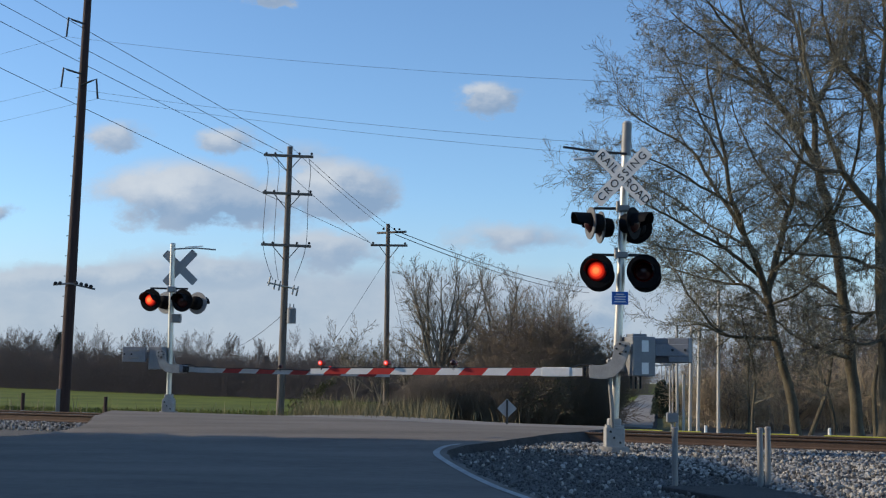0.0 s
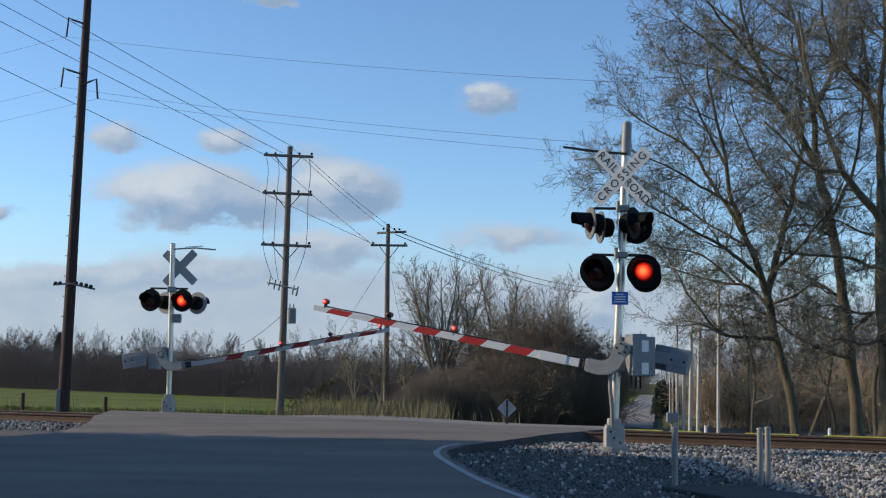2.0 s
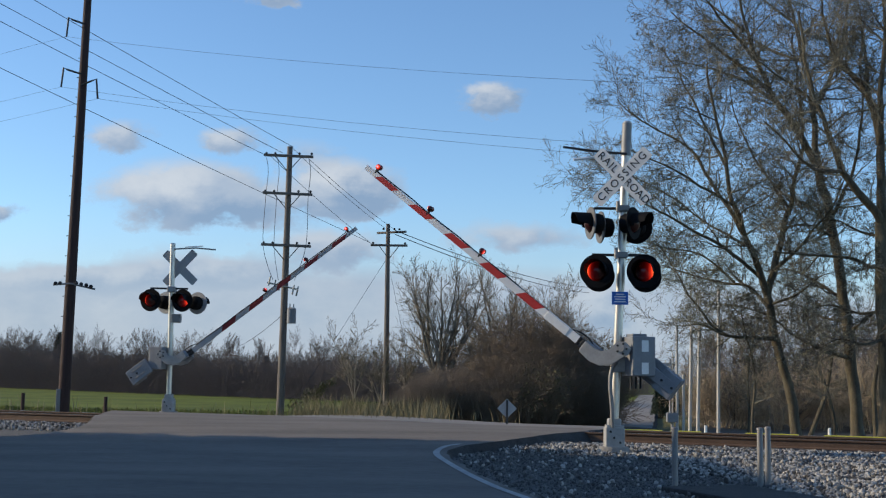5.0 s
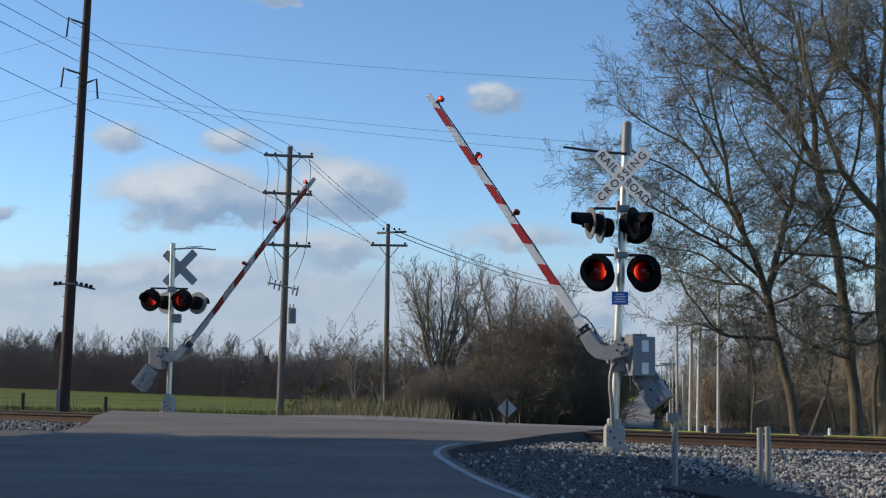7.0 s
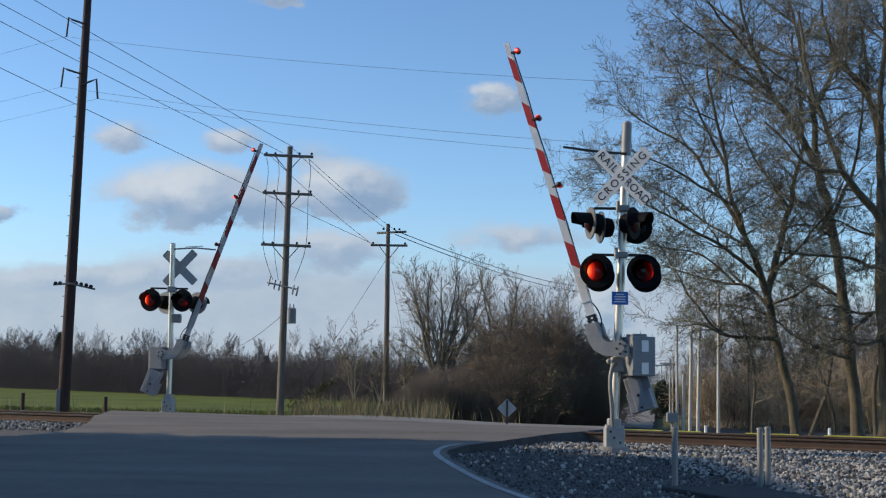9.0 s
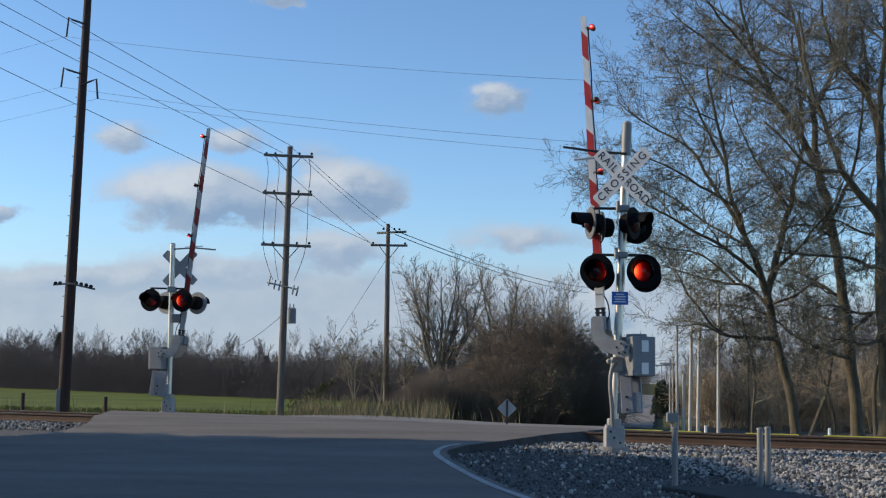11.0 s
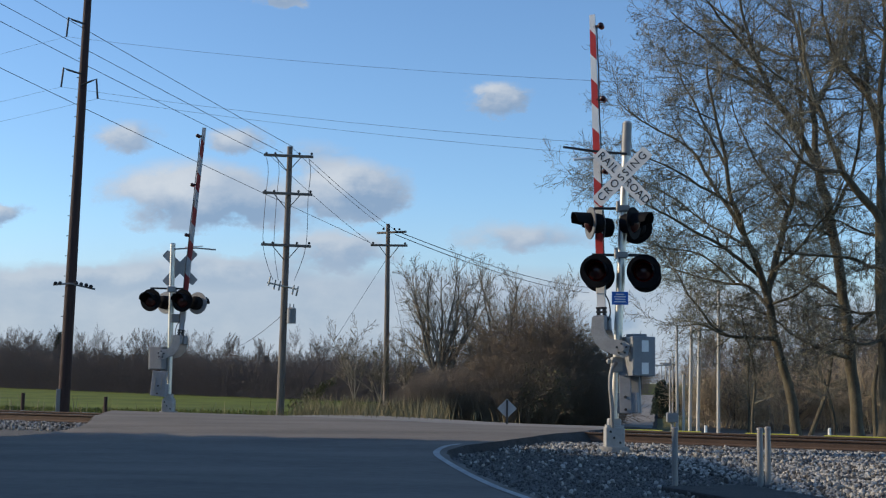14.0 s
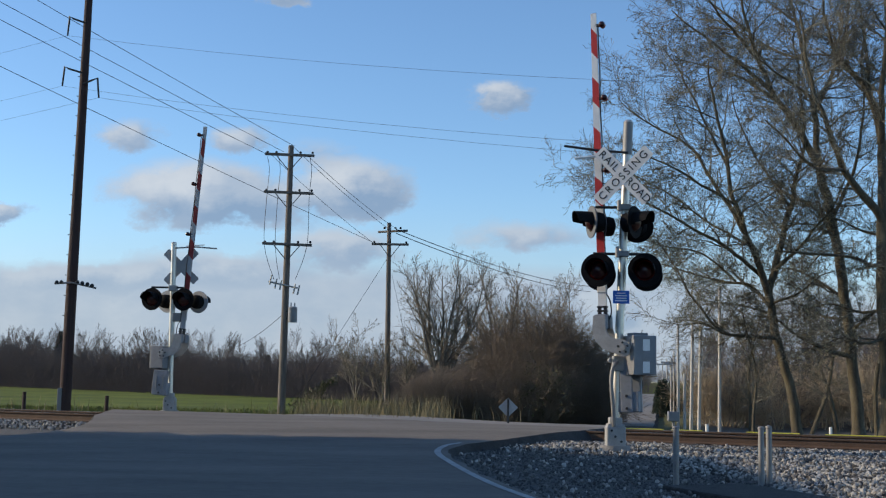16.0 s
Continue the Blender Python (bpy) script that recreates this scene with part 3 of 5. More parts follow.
    part("box_bracket", box(B(), (0.30, 0.22, 0.26), (0.10, 0.0, 1.42), 0.02), CAST, s)
    for x in (0.30, 0.38, 0.46):
        part("weight_rod", rod(B(), (x, 0.1, 1.3), (x, 0.1, 1.02), 0.018, None, 8), DARK, s)
    part("conduit", bent(B(), curve([(-0.04, -0.13, 0.36), (-0.06, -0.16, 0.7), (-0.09, -0.17, 1.1), (-0.06, -0.16, 1.35), (0.02, -0.1, 1.45)], 5), 0.035, 10), STEEL, s, "bent steel conduit", True)
    part("bell", lathe(B(), [(0.0005, -0.05), (0.03, -0.045), (0.045, -0.02), (0.045, 0.0), (0.0005, 0.0)], 16, at=(-0.10, -0.08, 1.47)), CAST, s, "", True)
    gate, lamps = gate_arm(s, pose(0, 0, 0), 5.85, (5.63, 4.33, 3.06), [1.6 + 0.437 * i for i in range(10)], 1, 1, WHITE, RED, 1.08)
    return s, gate, lenses, lamps


def make_far_signal():
    s = crossing_signal("crossing_signal", pose(-7.46, 34.4, 0.08), 4.66, -0.012, "silver mast seen from behind with crossbuck, lamp pairs and gate")
    crossbuck(s, pose(0.14, 0.12, 4.02, 0, -2, -18), False).rotation_euler = (0, radians(2), radians(174))
    part("side_arm", bent(B(), [(0, -0.05, 4.52), (0.6, -0.05, 4.56), (1.15, -0.05, 4.52)], 0.022, 8), STEEL, s)
    part("side_arm", bent(B(), [(0.3, -0.05, 4.58), (0.8, -0.05, 4.62)], 0.014, 8), WHITE, s, "thin white bar")
    part("head_bar", rod(B(), (-0.62, -0.05, 3.42), (0.42, -0.05, 3.42), 0.026, None, 10), DARK, s)
    part("junction_box", box(B(), (0.22, 0.26, 0.16), (-0.03, 0, 3.40), 0.02), CAST, s)
    lenses = {}
    for x, k in ((-0.55, "L"), (0.32, "R")):
        lenses[k] = signal_head(s, pose(x, -0.26, 3.08, 0, 0, -14))
        signal_head(s, pose(x + 0.30, 0.34, 3.05, 0, 0, 158), SIGNBACK)
    part("small_box", box(B(), (0.26, 0.18, 0.24), (0.12, 0, 2.60), 0.02), STEEL, s)
    gb = part("mechanism_box", box(B(), (0.40, 0.42, 0.62), (0, 0, 0), 0.02), BOXGREY, s, "grey steel gate mechanism box")
    gb.matrix_local = pose(-0.30, -0.02, 1.50, 0, 0, -18)
    part("box_door", box(B(), (0.03, 0.40, 0.64), (-0.21, 0, 0.0), 0.008), STEEL, gb)
    gate, lamps = gate_arm(s, pose(0, 0, 0), 6.38, (6.14, 4.75, 3.34), [1.75 + 0.475 * i for i in range(10)], -1, -1, FARWHITE, FARRED, 1.14)
    return s, gate, lenses, lamps


# ---- poles and wires ----
def crossarm(parent, z, wide, x=0.0, tilt=0.0, brace=True, material=POLEWOOD):
    part("crossarm", box(B(), (wide, 0.09, 0.11), (x, -0.17, z), 0.01, pose(0, 0, 0, 0, tilt, 0)), material, parent)
    if brace:
        for sx in (-1, 1):
            part("arm_brace", rod(B(), (x + sx * wide * 0.26, -0.2, z - 0.05), (x + sx * 0.05, -0.19, z - 0.62), 0.018, None, 6), DARK, parent)


def insulator(parent, p, r=0.05):
    return part("insulator", lathe(B(), [(0.0005, -r), (r * 0.7, -r * 0.8), (r, 0), (r * 0.6, r * 0.5), (r * 0.8, r), (0.0005, r * 1.4)], 10, at=p), DARK, parent, "", True)


def utility_pole(base, height, r0, r1, lean, material, label):
    p = thing("utility_pole", base, label, "utility pole", "utility poles")
    pts = [(lean * height * t, 0, height * t) for t in np.linspace(0, 1, 9)]
    part("pole", bent(B(), [(0, 0, -0.4)] + pts, [r0] + [r0 + (r1 - r0) * t for t in np.linspace(0, 1, 9)], 14), material, p, "round wooden pole", True)
    return p


def wire(points, sag, r, n=22, label="thin dark overhead wire"):
    a, b = Vector(points[0]), Vector(points[1])
    pts = [a.lerp(b, t) - Vector((0, 0, sag * 4 * t * (1 - t))) for t in np.linspace(0, 1, n)]
    ob = part("overhead_wire", bent(B(), pts, r, 4), WIRE)
    return tagged(ob, label, "wire", "overhead wires")


def make_poles():
    # tall brown pole by the track
    p = utility_pole(pose(-11.43, 38, 0.0), 13.6, 0.185, 0.115, 0.012, POLEDARK, "tall dark brown utility pole with steel insulator brackets")
    for dx, z in ((-0.41, 11.55), (-0.5, 9.95), (0.65, 9.6)):
        part("bracket", bent(B(), [(0.12, -0.15, z + 0.42), (dx * 0.65, -0.15, z + 0.55), (dx * 0.9, -0.15, z + 0.62), (dx, -0.15, z)], 0.03, 6), DARK, p)
    part("bracket", bent(B(), [(-0.42, -0.2, 3.80), (0.1, -0.2, 3.84), (0.85, -0.2, 3.68)], 0.03, 6), STEEL, p)
    for x, z in ((-0.36, 3.84), (-0.22, 3.85), (0.27, 3.86), (0.42, 3.83), (0.58, 3.80), (0.72, 3.76)):
        insulator(p, (x, -0.2, z), 0.062)
    part("cable_guard", box(B(), (0.13, 0.07, 0.75), (-0.12, -0.15, 0.27), 0.012), STEEL, p, "pale metal cable guard")
    for i in range(16):
        z = 1.6 + i * 0.62
        x = 0.012 * z - 0.16 + 0.005 * z
        part("step", rod(B(), (x + 0.06, -0.04, z), (x - 0.07, -0.05, z), 0.012, None, 6), DARK, p)
    # pole with three crossarms and a transformer
    p = utility_pole(pose(-6.52, 51, -0.55), 11.2, 0.165, 0.11, 0.008, POLEWOOD, "weathered utility pole with three crossarms and a transformer")
    for z, w, br in ((10.78, 2.05, True), (9.2, 2.05, True), (7.05, 2.05, True)):
        crossarm(p, z, w, 0.06, 1.5, br)
        for x in (-0.92, -0.55, 0.45, 0.95):
            insulator(p, (x + 0.06, -0.17, z + (0.1 if br else 0)), 0.055)
    for x in (-0.85, -0.4, 0.9):
        part("drop_lead", bent(B(), curve([(x, -0.2, 10.7), (x + 0.1, -0.25, 10.1), (x + 0.02, -0.2, 9.0), (x - 0.02, -0.2, 7.0), (x * 0.5, -0.25, 5.6)], 5), 0.012, 4), WIRE, p)
    part("cutout_bar", rod(B(), (-0.65, -0.2, 5.5), (0.55, -0.2, 5.25), 0.035, None, 8), CAST, p)
    for x, z in ((-0.6, 5.55), (-0.38, 5.4), (-0.18, 5.35), (0.38, 5.2), (0.55, 5.15)):
        part("cutout", rod(B(), (x, -0.24, z - 0.18), (x + 0.08, -0.26, z + 0.22), 0.04, 0.03, 8), CAST, p)
    t = part("transformer", rod(B(), (0.36, -0.1, 3.85), (0.36, -0.1, 4.45), 0.19, None, 18), BOXGREY, p, "grey can transformer", True)
    for z in (4.0, 4.3):
        part("transformer_bracket", box(B(), (0.26, 0.05, 0.05), (0.16, -0.1, z), 0.008), DARK, t)
    part("transformer_lid", rod(B(), (0.36, -0.1, 4.45), (0.36, -0.1, 4.50), 0.20, 0.12, 18), CAST, t, "", True)
    for dx in (-0.07, 0.08):
        part("bushing", rod(B(), (0.36 + dx, -0.1, 4.45), (0.36 + dx, -0.1, 4.66), 0.03, 0.02, 8), CAST, t)
    # smaller pole beyond
    p = utility_pole(pose(-2.70, 62, -1.0), 9.85, 0.16, 0.10, -0.008, POLEWOOD, "weathered utility pole with a single braced crossarm")
    crossarm(p, 8.75, 1.85, 0, 0, True)
    for x in (-0.8, 0.8):
        insulator(p, (x, -0.17, 8.86), 0.06)
    part("crossarm", box(B(), (0.09, 1.7, 0.1), (0.1, 0.2, 9.45), 0.01, pose(0, 0, 0, 0, 8, 62)), POLEWOOD, p)
    for x in (-0.3, 0.25, 0.5):
        insulator(p, (x, -0.1, 9.58), 0.06)
    # overhead line: from behind the viewer's left to the middle pole, the far pole, and on to the right
    for a, b in zip(((-17.26, 23.2, 13.55), (-18.2, 23.2, 13.25), (-18.3, 23.2, 12.73), (-18.3, 23.2, 11.47)), ((-6.27, 50.85, 10.6), (-6.7, 50.85, 10.35), (-7.42, 50.85, 10.25), (-3.6, 61.8, 7.85))):
        wire((a, b), 0.1, 0.011)
    for a, b in zip(((-7.2, 50.8, 10.2), (-6.3, 50.8, 10.55), (-5.6, 50.8, 10.1)), ((-3.55, 61.8, 7.8), (-2.9, 61.8, 8.6), (-2.3, 61.8, 8.45))):
        wire((a, b), 0.12, 0.012)
    for k, z in enumerate((8.5, 8.3)):
        wire(((-2.4, 61.8, z), (14.2, 120, 10.2 - 0.5 * k)), 0.5, 0.022)
    wire(((-6.6, 51, 3.6), (-13.8, 77, 2.6)), 0.35, 0.014)
    q = utility_pole(pose(-17.8, 22.8, -0.1), 13.9, 0.18, 0.12, 0, POLEWOOD, "weathered utility pole that carries the overhead line")
    crossarm(q, 13.1, 2.0)
    wire(((-2.75, 62, 7.2), (-7.5, 62, -0.6)), 0.0, 0.012, label="steel guy wire of a pole")
    wire(((-2.6, 62, 6.3), (-1.0, 62, -0.6)), 0.0, 0.01, label="steel guy wire of a pole")
    # high line along the track, from bracket to bracket
    for dx, z in ((-0.41, 11.55), (-0.5, 9.95), (0.65, 9.6)):
        tip = Vector((-11.43 + dx, 37.85, z))
        for side in (-1, 1):
            wire((tip, tip + U * 100 * side), 5.0 if side > 0 else 3.0, 0.0045, 40)
    for side in (-1, 1):
        e = Vector((-11.43, 38, 0)) + U * 100 * side
        q = utility_pole(pose(e.x, e.y, -0.3), 13.8, 0.185, 0.115, 0, POLEDARK, "tall dark brown utility pole beside the track")
        for dx, z in ((-0.41, 11.55), (-0.5, 9.95), (0.65, 9.6)):
            part("bracket", bent(B(), [(0, -0.1, z + 0.35), (dx * 0.8, -0.15, z + 0.42), (dx, -0.15, z + 0.3)], 0.03, 6), DARK, q)


def make_pale_poles():
    first = None
    for x, y, h, lean in ((9.45, 42.6, 5.0, 0.008), (8.83, 43.0, 3.75, 0.022), (8.68, 43.6, 3.75, 0.02), (9.45, 50.0, 4.2, 0.0), (9.9, 51.0, 2.3, 0.0), (12.05, 65, 3.7, 0.005), (13.0, 71, 3.4, 0.006), (15.3, 85, 3.7, 0.0), (18.0, 102, 3.8, 0.0)):
        p = utility_pole(pose(x, y, ground_z(x, y)), h, 0.062 if y < 60 else 0.05, 0.05 if y < 60 else 0.042, lean, POLEPALE, "slim pale wooden pole in a row beside the lane")
        if y > 70:
            crossarm(p, h - 0.25, 0.9, 0, 0, False, POLEPALE)


# ---- trees ----
class Wood:
    """Collects tapered limbs as one mesh."""
    def __init__(self, seed):
        self.v, self.f, self.rng, self.tips = [], [], random.Random(seed), []

    def limb(self, pts, radii, sides):
        base = len(self.v)
        a = self.rng.uniform(0, 6.283)
        turn = Vector((math.cos(a), math.sin(a)))
        for i, p in enumerate(pts):
            d = (pts[min(i + 1, len(pts) - 1)] - pts[max(i - 1, 0)])
            d = d.normalized() if d.length > 1e-6 else Vector((0, 0, 1))
            s = d.cross(Vector((0.31, 0.87, 0.2)))
            s = s.normalized() if s.length > 1e-4 else Vector((1, 0, 0))
            q = d.cross(s)
            if sides == 2:
                s = (s * turn.x + q * turn.y) * radii[i]
                self.v += [p - s, p + s]
                continue
            for k in range(sides):
                a = 2 * math.pi * k / sides
                self.v.append(p + radii[i] * (math.cos(a) * s + math.sin(a) * q))
        for i in range(len(pts) - 1):
            for k in range(1 if sides == 2 else sides):
                a, b = base + i * sides + k, base + i * sides + (k + 1) % sides
                self.f.append((a, b, b + sides, a + sides))

    def grow(self, p, d, length, r, level, spec):
        """A wandering limb that bears side limbs, down to the twigs."""
        rng = self.rng
        n = max(2, spec["steps"][level])
        pts, rad = [p.copy()], [r]
        d = d.normalized()
        for i in range(n):
            wob = spec["wander"]
            d = (d + Vector((rng.uniform(-wob, wob), rng.uniform(-wob, wob), rng.uniform(-wob, wob) + spec["lift"][level]))).normalized()
            pts.append(pts[-1] + d * length / n)
            rad.append(max(spec["thin"], r * (1 - 0.8 * (i + 1) / n)))
        self.limb(pts, rad, spec["sides"][level])
        if level + 1 >= len(spec["steps"]):
            self.tips.append((pts[-1], d))
            return
        count = spec["kids"][level]
        for k in range(count):
            t = spec["bare"][level] + (1 - spec["bare"][level]) * (k + rng.random()) / count
            i = min(int(t * n), n - 1)
            q = pts[i].lerp(pts[i + 1], t * n - i)
            ax = (pts[i + 1] - pts[i]).normalized()
            side = ax.orthogonal().normalized()
            side.rotate(Matrix.Rotation(rng.uniform(0, 6.283), 3, ax))
            ang = radians(rng.uniform(*spec["angle"]))
            nd = ax * math.cos(ang) + side * math.sin(ang)
            self.grow(q, nd, length * spec["ratio"][level] * rng.uniform(0.65, 1.2) * (1.15 - 0.5 * t), max(spec["thin"], rad[i] * 0.5), level + 1, spec)

    def mesh(self, name, material, parent, label=""):
        return py_mesh(name, self.v, self.f, material, parent, label)


BIG = dict(steps=(7, 6, 5, 3, 2), sides=(6, 4, 3, 2, 2), kids=(9, 8, 5, 4, 0), bare=(0.15, 0.10, 0.06, 0.05, 0), ratio=(0.55, 0.60, 0.58, 0.62), lift=(0.05, 0.03, 0.02, 0.01, 0.0), angle=(25, 68), wander=0.25, thin=0.0050)


def leaf_mesh(tips, rng, per, spread, size, material, parent, name="foliage", label="", corners=4):
    v, f = [], []
    for p, d in tips:
        for _ in range(per):
            c = p + Vector((rng.uniform(-1, 1), rng.uniform(-1, 1), rng.uniform(-1, 1))) * spread
            a = Vector((rng.uniform(-1, 1), rng.uniform(-1, 1), rng.uniform(-1, 1))).normalized()
            b = a.orthogonal().normalized()
            s = size * rng.uniform(0.5, 1.3)
            n = len(v)
            v += [c - a * s, c + b * s * 0.45, c + a * s, c - b * s * 0.45][:corners]
            f.append(tuple(range(n, n + corners)))
    return py_mesh(name, v, f, material, parent, label)


class BigTree:
    """A tall tree: its heavy limbs are given one by one, in metres from the base, and bear twigs of their own."""
    def __init__(self, base, seed, label):
        self.ob = thing("tree", pose(*base), label, "tree", "tall bare trees beyond the track")
        self.trunk, self.crown = Wood(seed), Wood(seed + 1)

    def limb(self, r0, r1, reach, *pts):
        rng = self.crown.rng
        P = curve([Vector(p) for p in pts], 6)
        n = len(P) - 1
        P = [p + Vector((noise.noise(p * 1.3), noise.noise(p * 1.3 + Vector((9, 0, 0))), 0)) * 0.10 * min(1, i / 3) for i, p in enumerate(P)]
        R = [r0 + (r1 - r0) * (i / n) ** 0.8 for i in range(n + 1)]
        if not reach:
            P, R = [P[0] - Vector((0, 0, 0.5))] + P, [R[0] * 1.7] + R
            R[1], R[2] = R[1] * 1.35, R[2] * 1.12
            self.trunk.limb(P, R, 14)
            return
        self.trunk.limb(P, R, 9)
        length = sum((a - b).length for a, b in zip(P, P[1:]))
        count = int(4 + (2.3 if r0 < 0.11 and P[-1].z < 9.5 else 1.9) * length)
        for k in range(count):
            q = 0.12 + 0.88 * (k + rng.random()) / count
            i = min(int(q * n), n - 1)
            ax = (P[i + 1] - P[i]).normalized()
            side = ax.orthogonal().normalized()
            side.rotate(Matrix.Rotation(rng.uniform(0, 6.283), 3, ax))
            ang = radians(rng.uniform(30, 75))
            self.crown.grow(P[i], ax * math.cos(ang) + side * math.sin(ang), reach * rng.uniform(0.45, 1.15), min(R[i] * 0.55, 0.036), 1, BIG)

    def done(self, buds):
        self.trunk.mesh("trunk", BARK, self.ob, "furrowed grey-brown trunk and limbs").data.shade_smooth()
        self.crown.mesh("crown", TWIG, self.ob, "bare spreading twigs")
        leaf_mesh(self.crown.tips[::2], self.crown.rng, buds, 0.07, 0.022, BUD, self.ob, "budding", "small grey-green opening buds")


def make_big_trees():
    t = BigTree((11.94, 42.0, -0.62), 11, "tall bare budding tree with a leaning mossy trunk")
    t.limb(0.175, 0.135, 0.0, (0.00, 0.0, 0.00), (-0.19, 0.0, 1.31), (-0.48, 0.0, 2.53), (-0.74, 0.1, 3.77), (-0.91, 0.1, 4.78))
    t.limb(0.13, 0.03, 2.2, (-0.91, 0.1, 4.78), (-1.42, -0.3, 6.03), (-1.94, -0.6, 7.04), (-2.33, -0.7, 8.11), (-2.55, -0.8, 9.64), (-2.93, -0.9, 11.01), (-3.17, -1.0, 12.53))
    t.limb(0.14, 0.03, 2.2, (-0.91, 0.1, 4.78), (-0.39, 0.5, 6.42), (0.06, 0.8, 7.84), (0.35, 0.9, 8.89), (0.62, 1.0, 10.28), (0.57, 1.1, 12.12), (0.33, 1.2, 14.19))
    t.limb(0.085, 0.02, 1.5, (-0.66, 0.0, 3.29), (-1.56, -0.7, 3.29), (-2.64, -1.3, 3.33), (-3.44, -1.6, 3.65), (-4.15, -1.8, 3.58))
    t.limb(0.06, 0.015, 1.5, (-2.64, -1.3, 3.33), (-3.37, -1.4, 3.90), (-3.96, -1.3, 4.82), (-4.37, -1.2, 5.61), (-4.93, -1.0, 6.46))
    t.limb(0.07, 0.02, 1.5, (-0.90, 0.0, 4.34), (-1.45, 0.6, 5.08), (-2.10, 1.0, 5.22), (-3.15, 1.3, 5.50), (-4.26, 1.5, 5.86))
    t.limb(0.08, 0.015, 1.9, (-1.67, -0.5, 6.48), (-2.64, -0.2, 8.24), (-3.36, 0.2, 9.58), (-4.10, 0.4, 10.28), (-5.18, 0.6, 10.86), (-5.92, 0.8, 11.64))
    t.limb(0.075, 0.015, 1.8, (-1.12, 0.2, 5.40), (-2.78, -0.8, 6.39), (-4.25, -1.2, 7.07), (-5.62, -1.5, 7.76), (-6.82, -1.7, 8.22))
    t.limb(0.06, 0.015, 1.8, (-2.42, -0.7, 8.93), (-3.07, 0.4, 10.99), (-3.78, 0.8, 12.58), (-4.26, 1.2, 13.60))
    t.limb(0.06, 0.015, 1.7, (-2.18, -0.7, 7.69), (-3.50, -1.6, 8.20), (-4.87, -2.0, 8.86), (-6.19, -2.2, 9.32))
    t.limb(0.06, 0.015, 1.7, (0.06, 0.8, 7.84), (-0.63, 1.6, 9.35), (-1.32, 2.0, 10.85), (-1.67, 2.2, 12.55))
    t.limb(0.07, 0.015, 1.8, (-0.64, 0.2, 5.60), (0.24, -0.8, 6.67), (0.88, -1.2, 7.58), (1.40, -1.4, 8.88))
    t.limb(0.05, 0.012, 1.6, (-0.78, 0.1, 4.06), (-1.37, 1.2, 4.40), (-2.22, 1.8, 4.52), (-3.24, 2.2, 4.42))
    t.limb(0.05, 0.012, 1.7, (-1.55, -0.4, 6.30), (-2.62, 0.8, 7.20), (-3.88, 1.4, 8.26), (-5.41, 1.8, 9.10), (-6.60, 2.0, 9.32))
    t.limb(0.05, 0.012, 1.5, (-0.83, 0.1, 4.44), (-0.16, -0.8, 4.77), (0.47, -1.2, 5.31), (1.16, -1.4, 5.50))
    t.limb(0.045, 0.012, 1.4, (-1.90, 0.6, 5.23), (-3.14, 0.2, 6.14), (-4.37, -0.2, 6.28), (-5.55, -0.4, 6.62))
    t.done(2)
    t = BigTree((14.65, 44.0, -0.67), 23, "tall bare tree with a straight upright trunk")
    t.limb(0.22, 0.15, 0.0, (0.00, 0.0, 0.00), (-0.09, 0.0, 1.47), (-0.21, 0.0, 2.76), (-0.41, 0.0, 4.85), (-0.68, 0.0, 6.66), (-1.05, 0.0, 8.79), (-1.48, 0.0, 10.01))
    t.limb(0.15, 0.03, 2.2, (-1.48, 0.0, 10.01), (-2.27, -0.4, 11.11), (-3.06, -0.7, 12.08), (-3.68, -0.9, 13.43), (-4.12, -1.0, 14.69), (-4.44, -1.1, 16.59))
    t.limb(0.14, 0.03, 2.2, (-1.25, 0.0, 9.40), (-1.19, 0.6, 11.70), (-1.43, 0.9, 13.82), (-1.76, 1.0, 15.32), (-2.13, 1.1, 17.16))
    t.limb(0.09, 0.02, 1.9, (-3.06, -0.7, 12.08), (-4.16, -0.2, 13.29), (-5.39, 0.2, 14.37), (-6.47, 0.5, 15.39))
    t.limb(0.08, 0.02, 1.9, (-3.52, -0.9, 13.06), (-4.97, -1.6, 14.37), (-6.00, -2.0, 15.45))
    t.limb(0.1, 0.02, 1.6, (-0.25, 0.0, 2.80), (-1.30, -0.7, 3.00), (-2.38, -1.2, 3.42), (-3.15, -1.5, 3.92), (-4.13, -1.8, 4.10))
    t.limb(0.09, 0.02, 1.6, (-0.68, 0.0, 6.66), (-0.92, 1.0, 8.01), (-1.78, 1.6, 8.71), (-2.72, 2.0, 9.18))
    t.limb(0.1, 0.02, 2.0, (-1.19, 0.6, 11.70), (-0.15, 1.2, 13.77), (0.44, 1.6, 15.84), (0.75, 1.8, 17.67))
    t.limb(0.08, 0.02, 1.8, (-0.83, 0.0, 7.67), (-0.32, -1.0, 9.35), (-0.19, -1.6, 11.24), (-0.20, -2.0, 12.94))
    t.limb(0.07, 0.015, 1.7, (-0.41, 0.0, 4.85), (-1.09, 0.9, 5.51), (-1.87, 1.4, 6.00), (-2.80, 1.8, 5.98))
    t.limb(0.07, 0.015, 1.6, (-0.29, 0.0, 3.65), (0.24, -0.8, 4.22), (0.80, -1.2, 4.80))
    t.limb(0.06, 0.015, 1.6, (-0.33, 0.0, 4.05), (-0.98, 1.0, 4.29), (-1.62, 1.6, 4.73), (-2.56, 2.0, 4.63))
    t.limb(0.06, 0.015, 1.6, (-0.74, 0.0, 7.07), (-1.74, -1.0, 7.33), (-2.69, -1.6, 7.24), (-3.77, -2.0, 6.98))
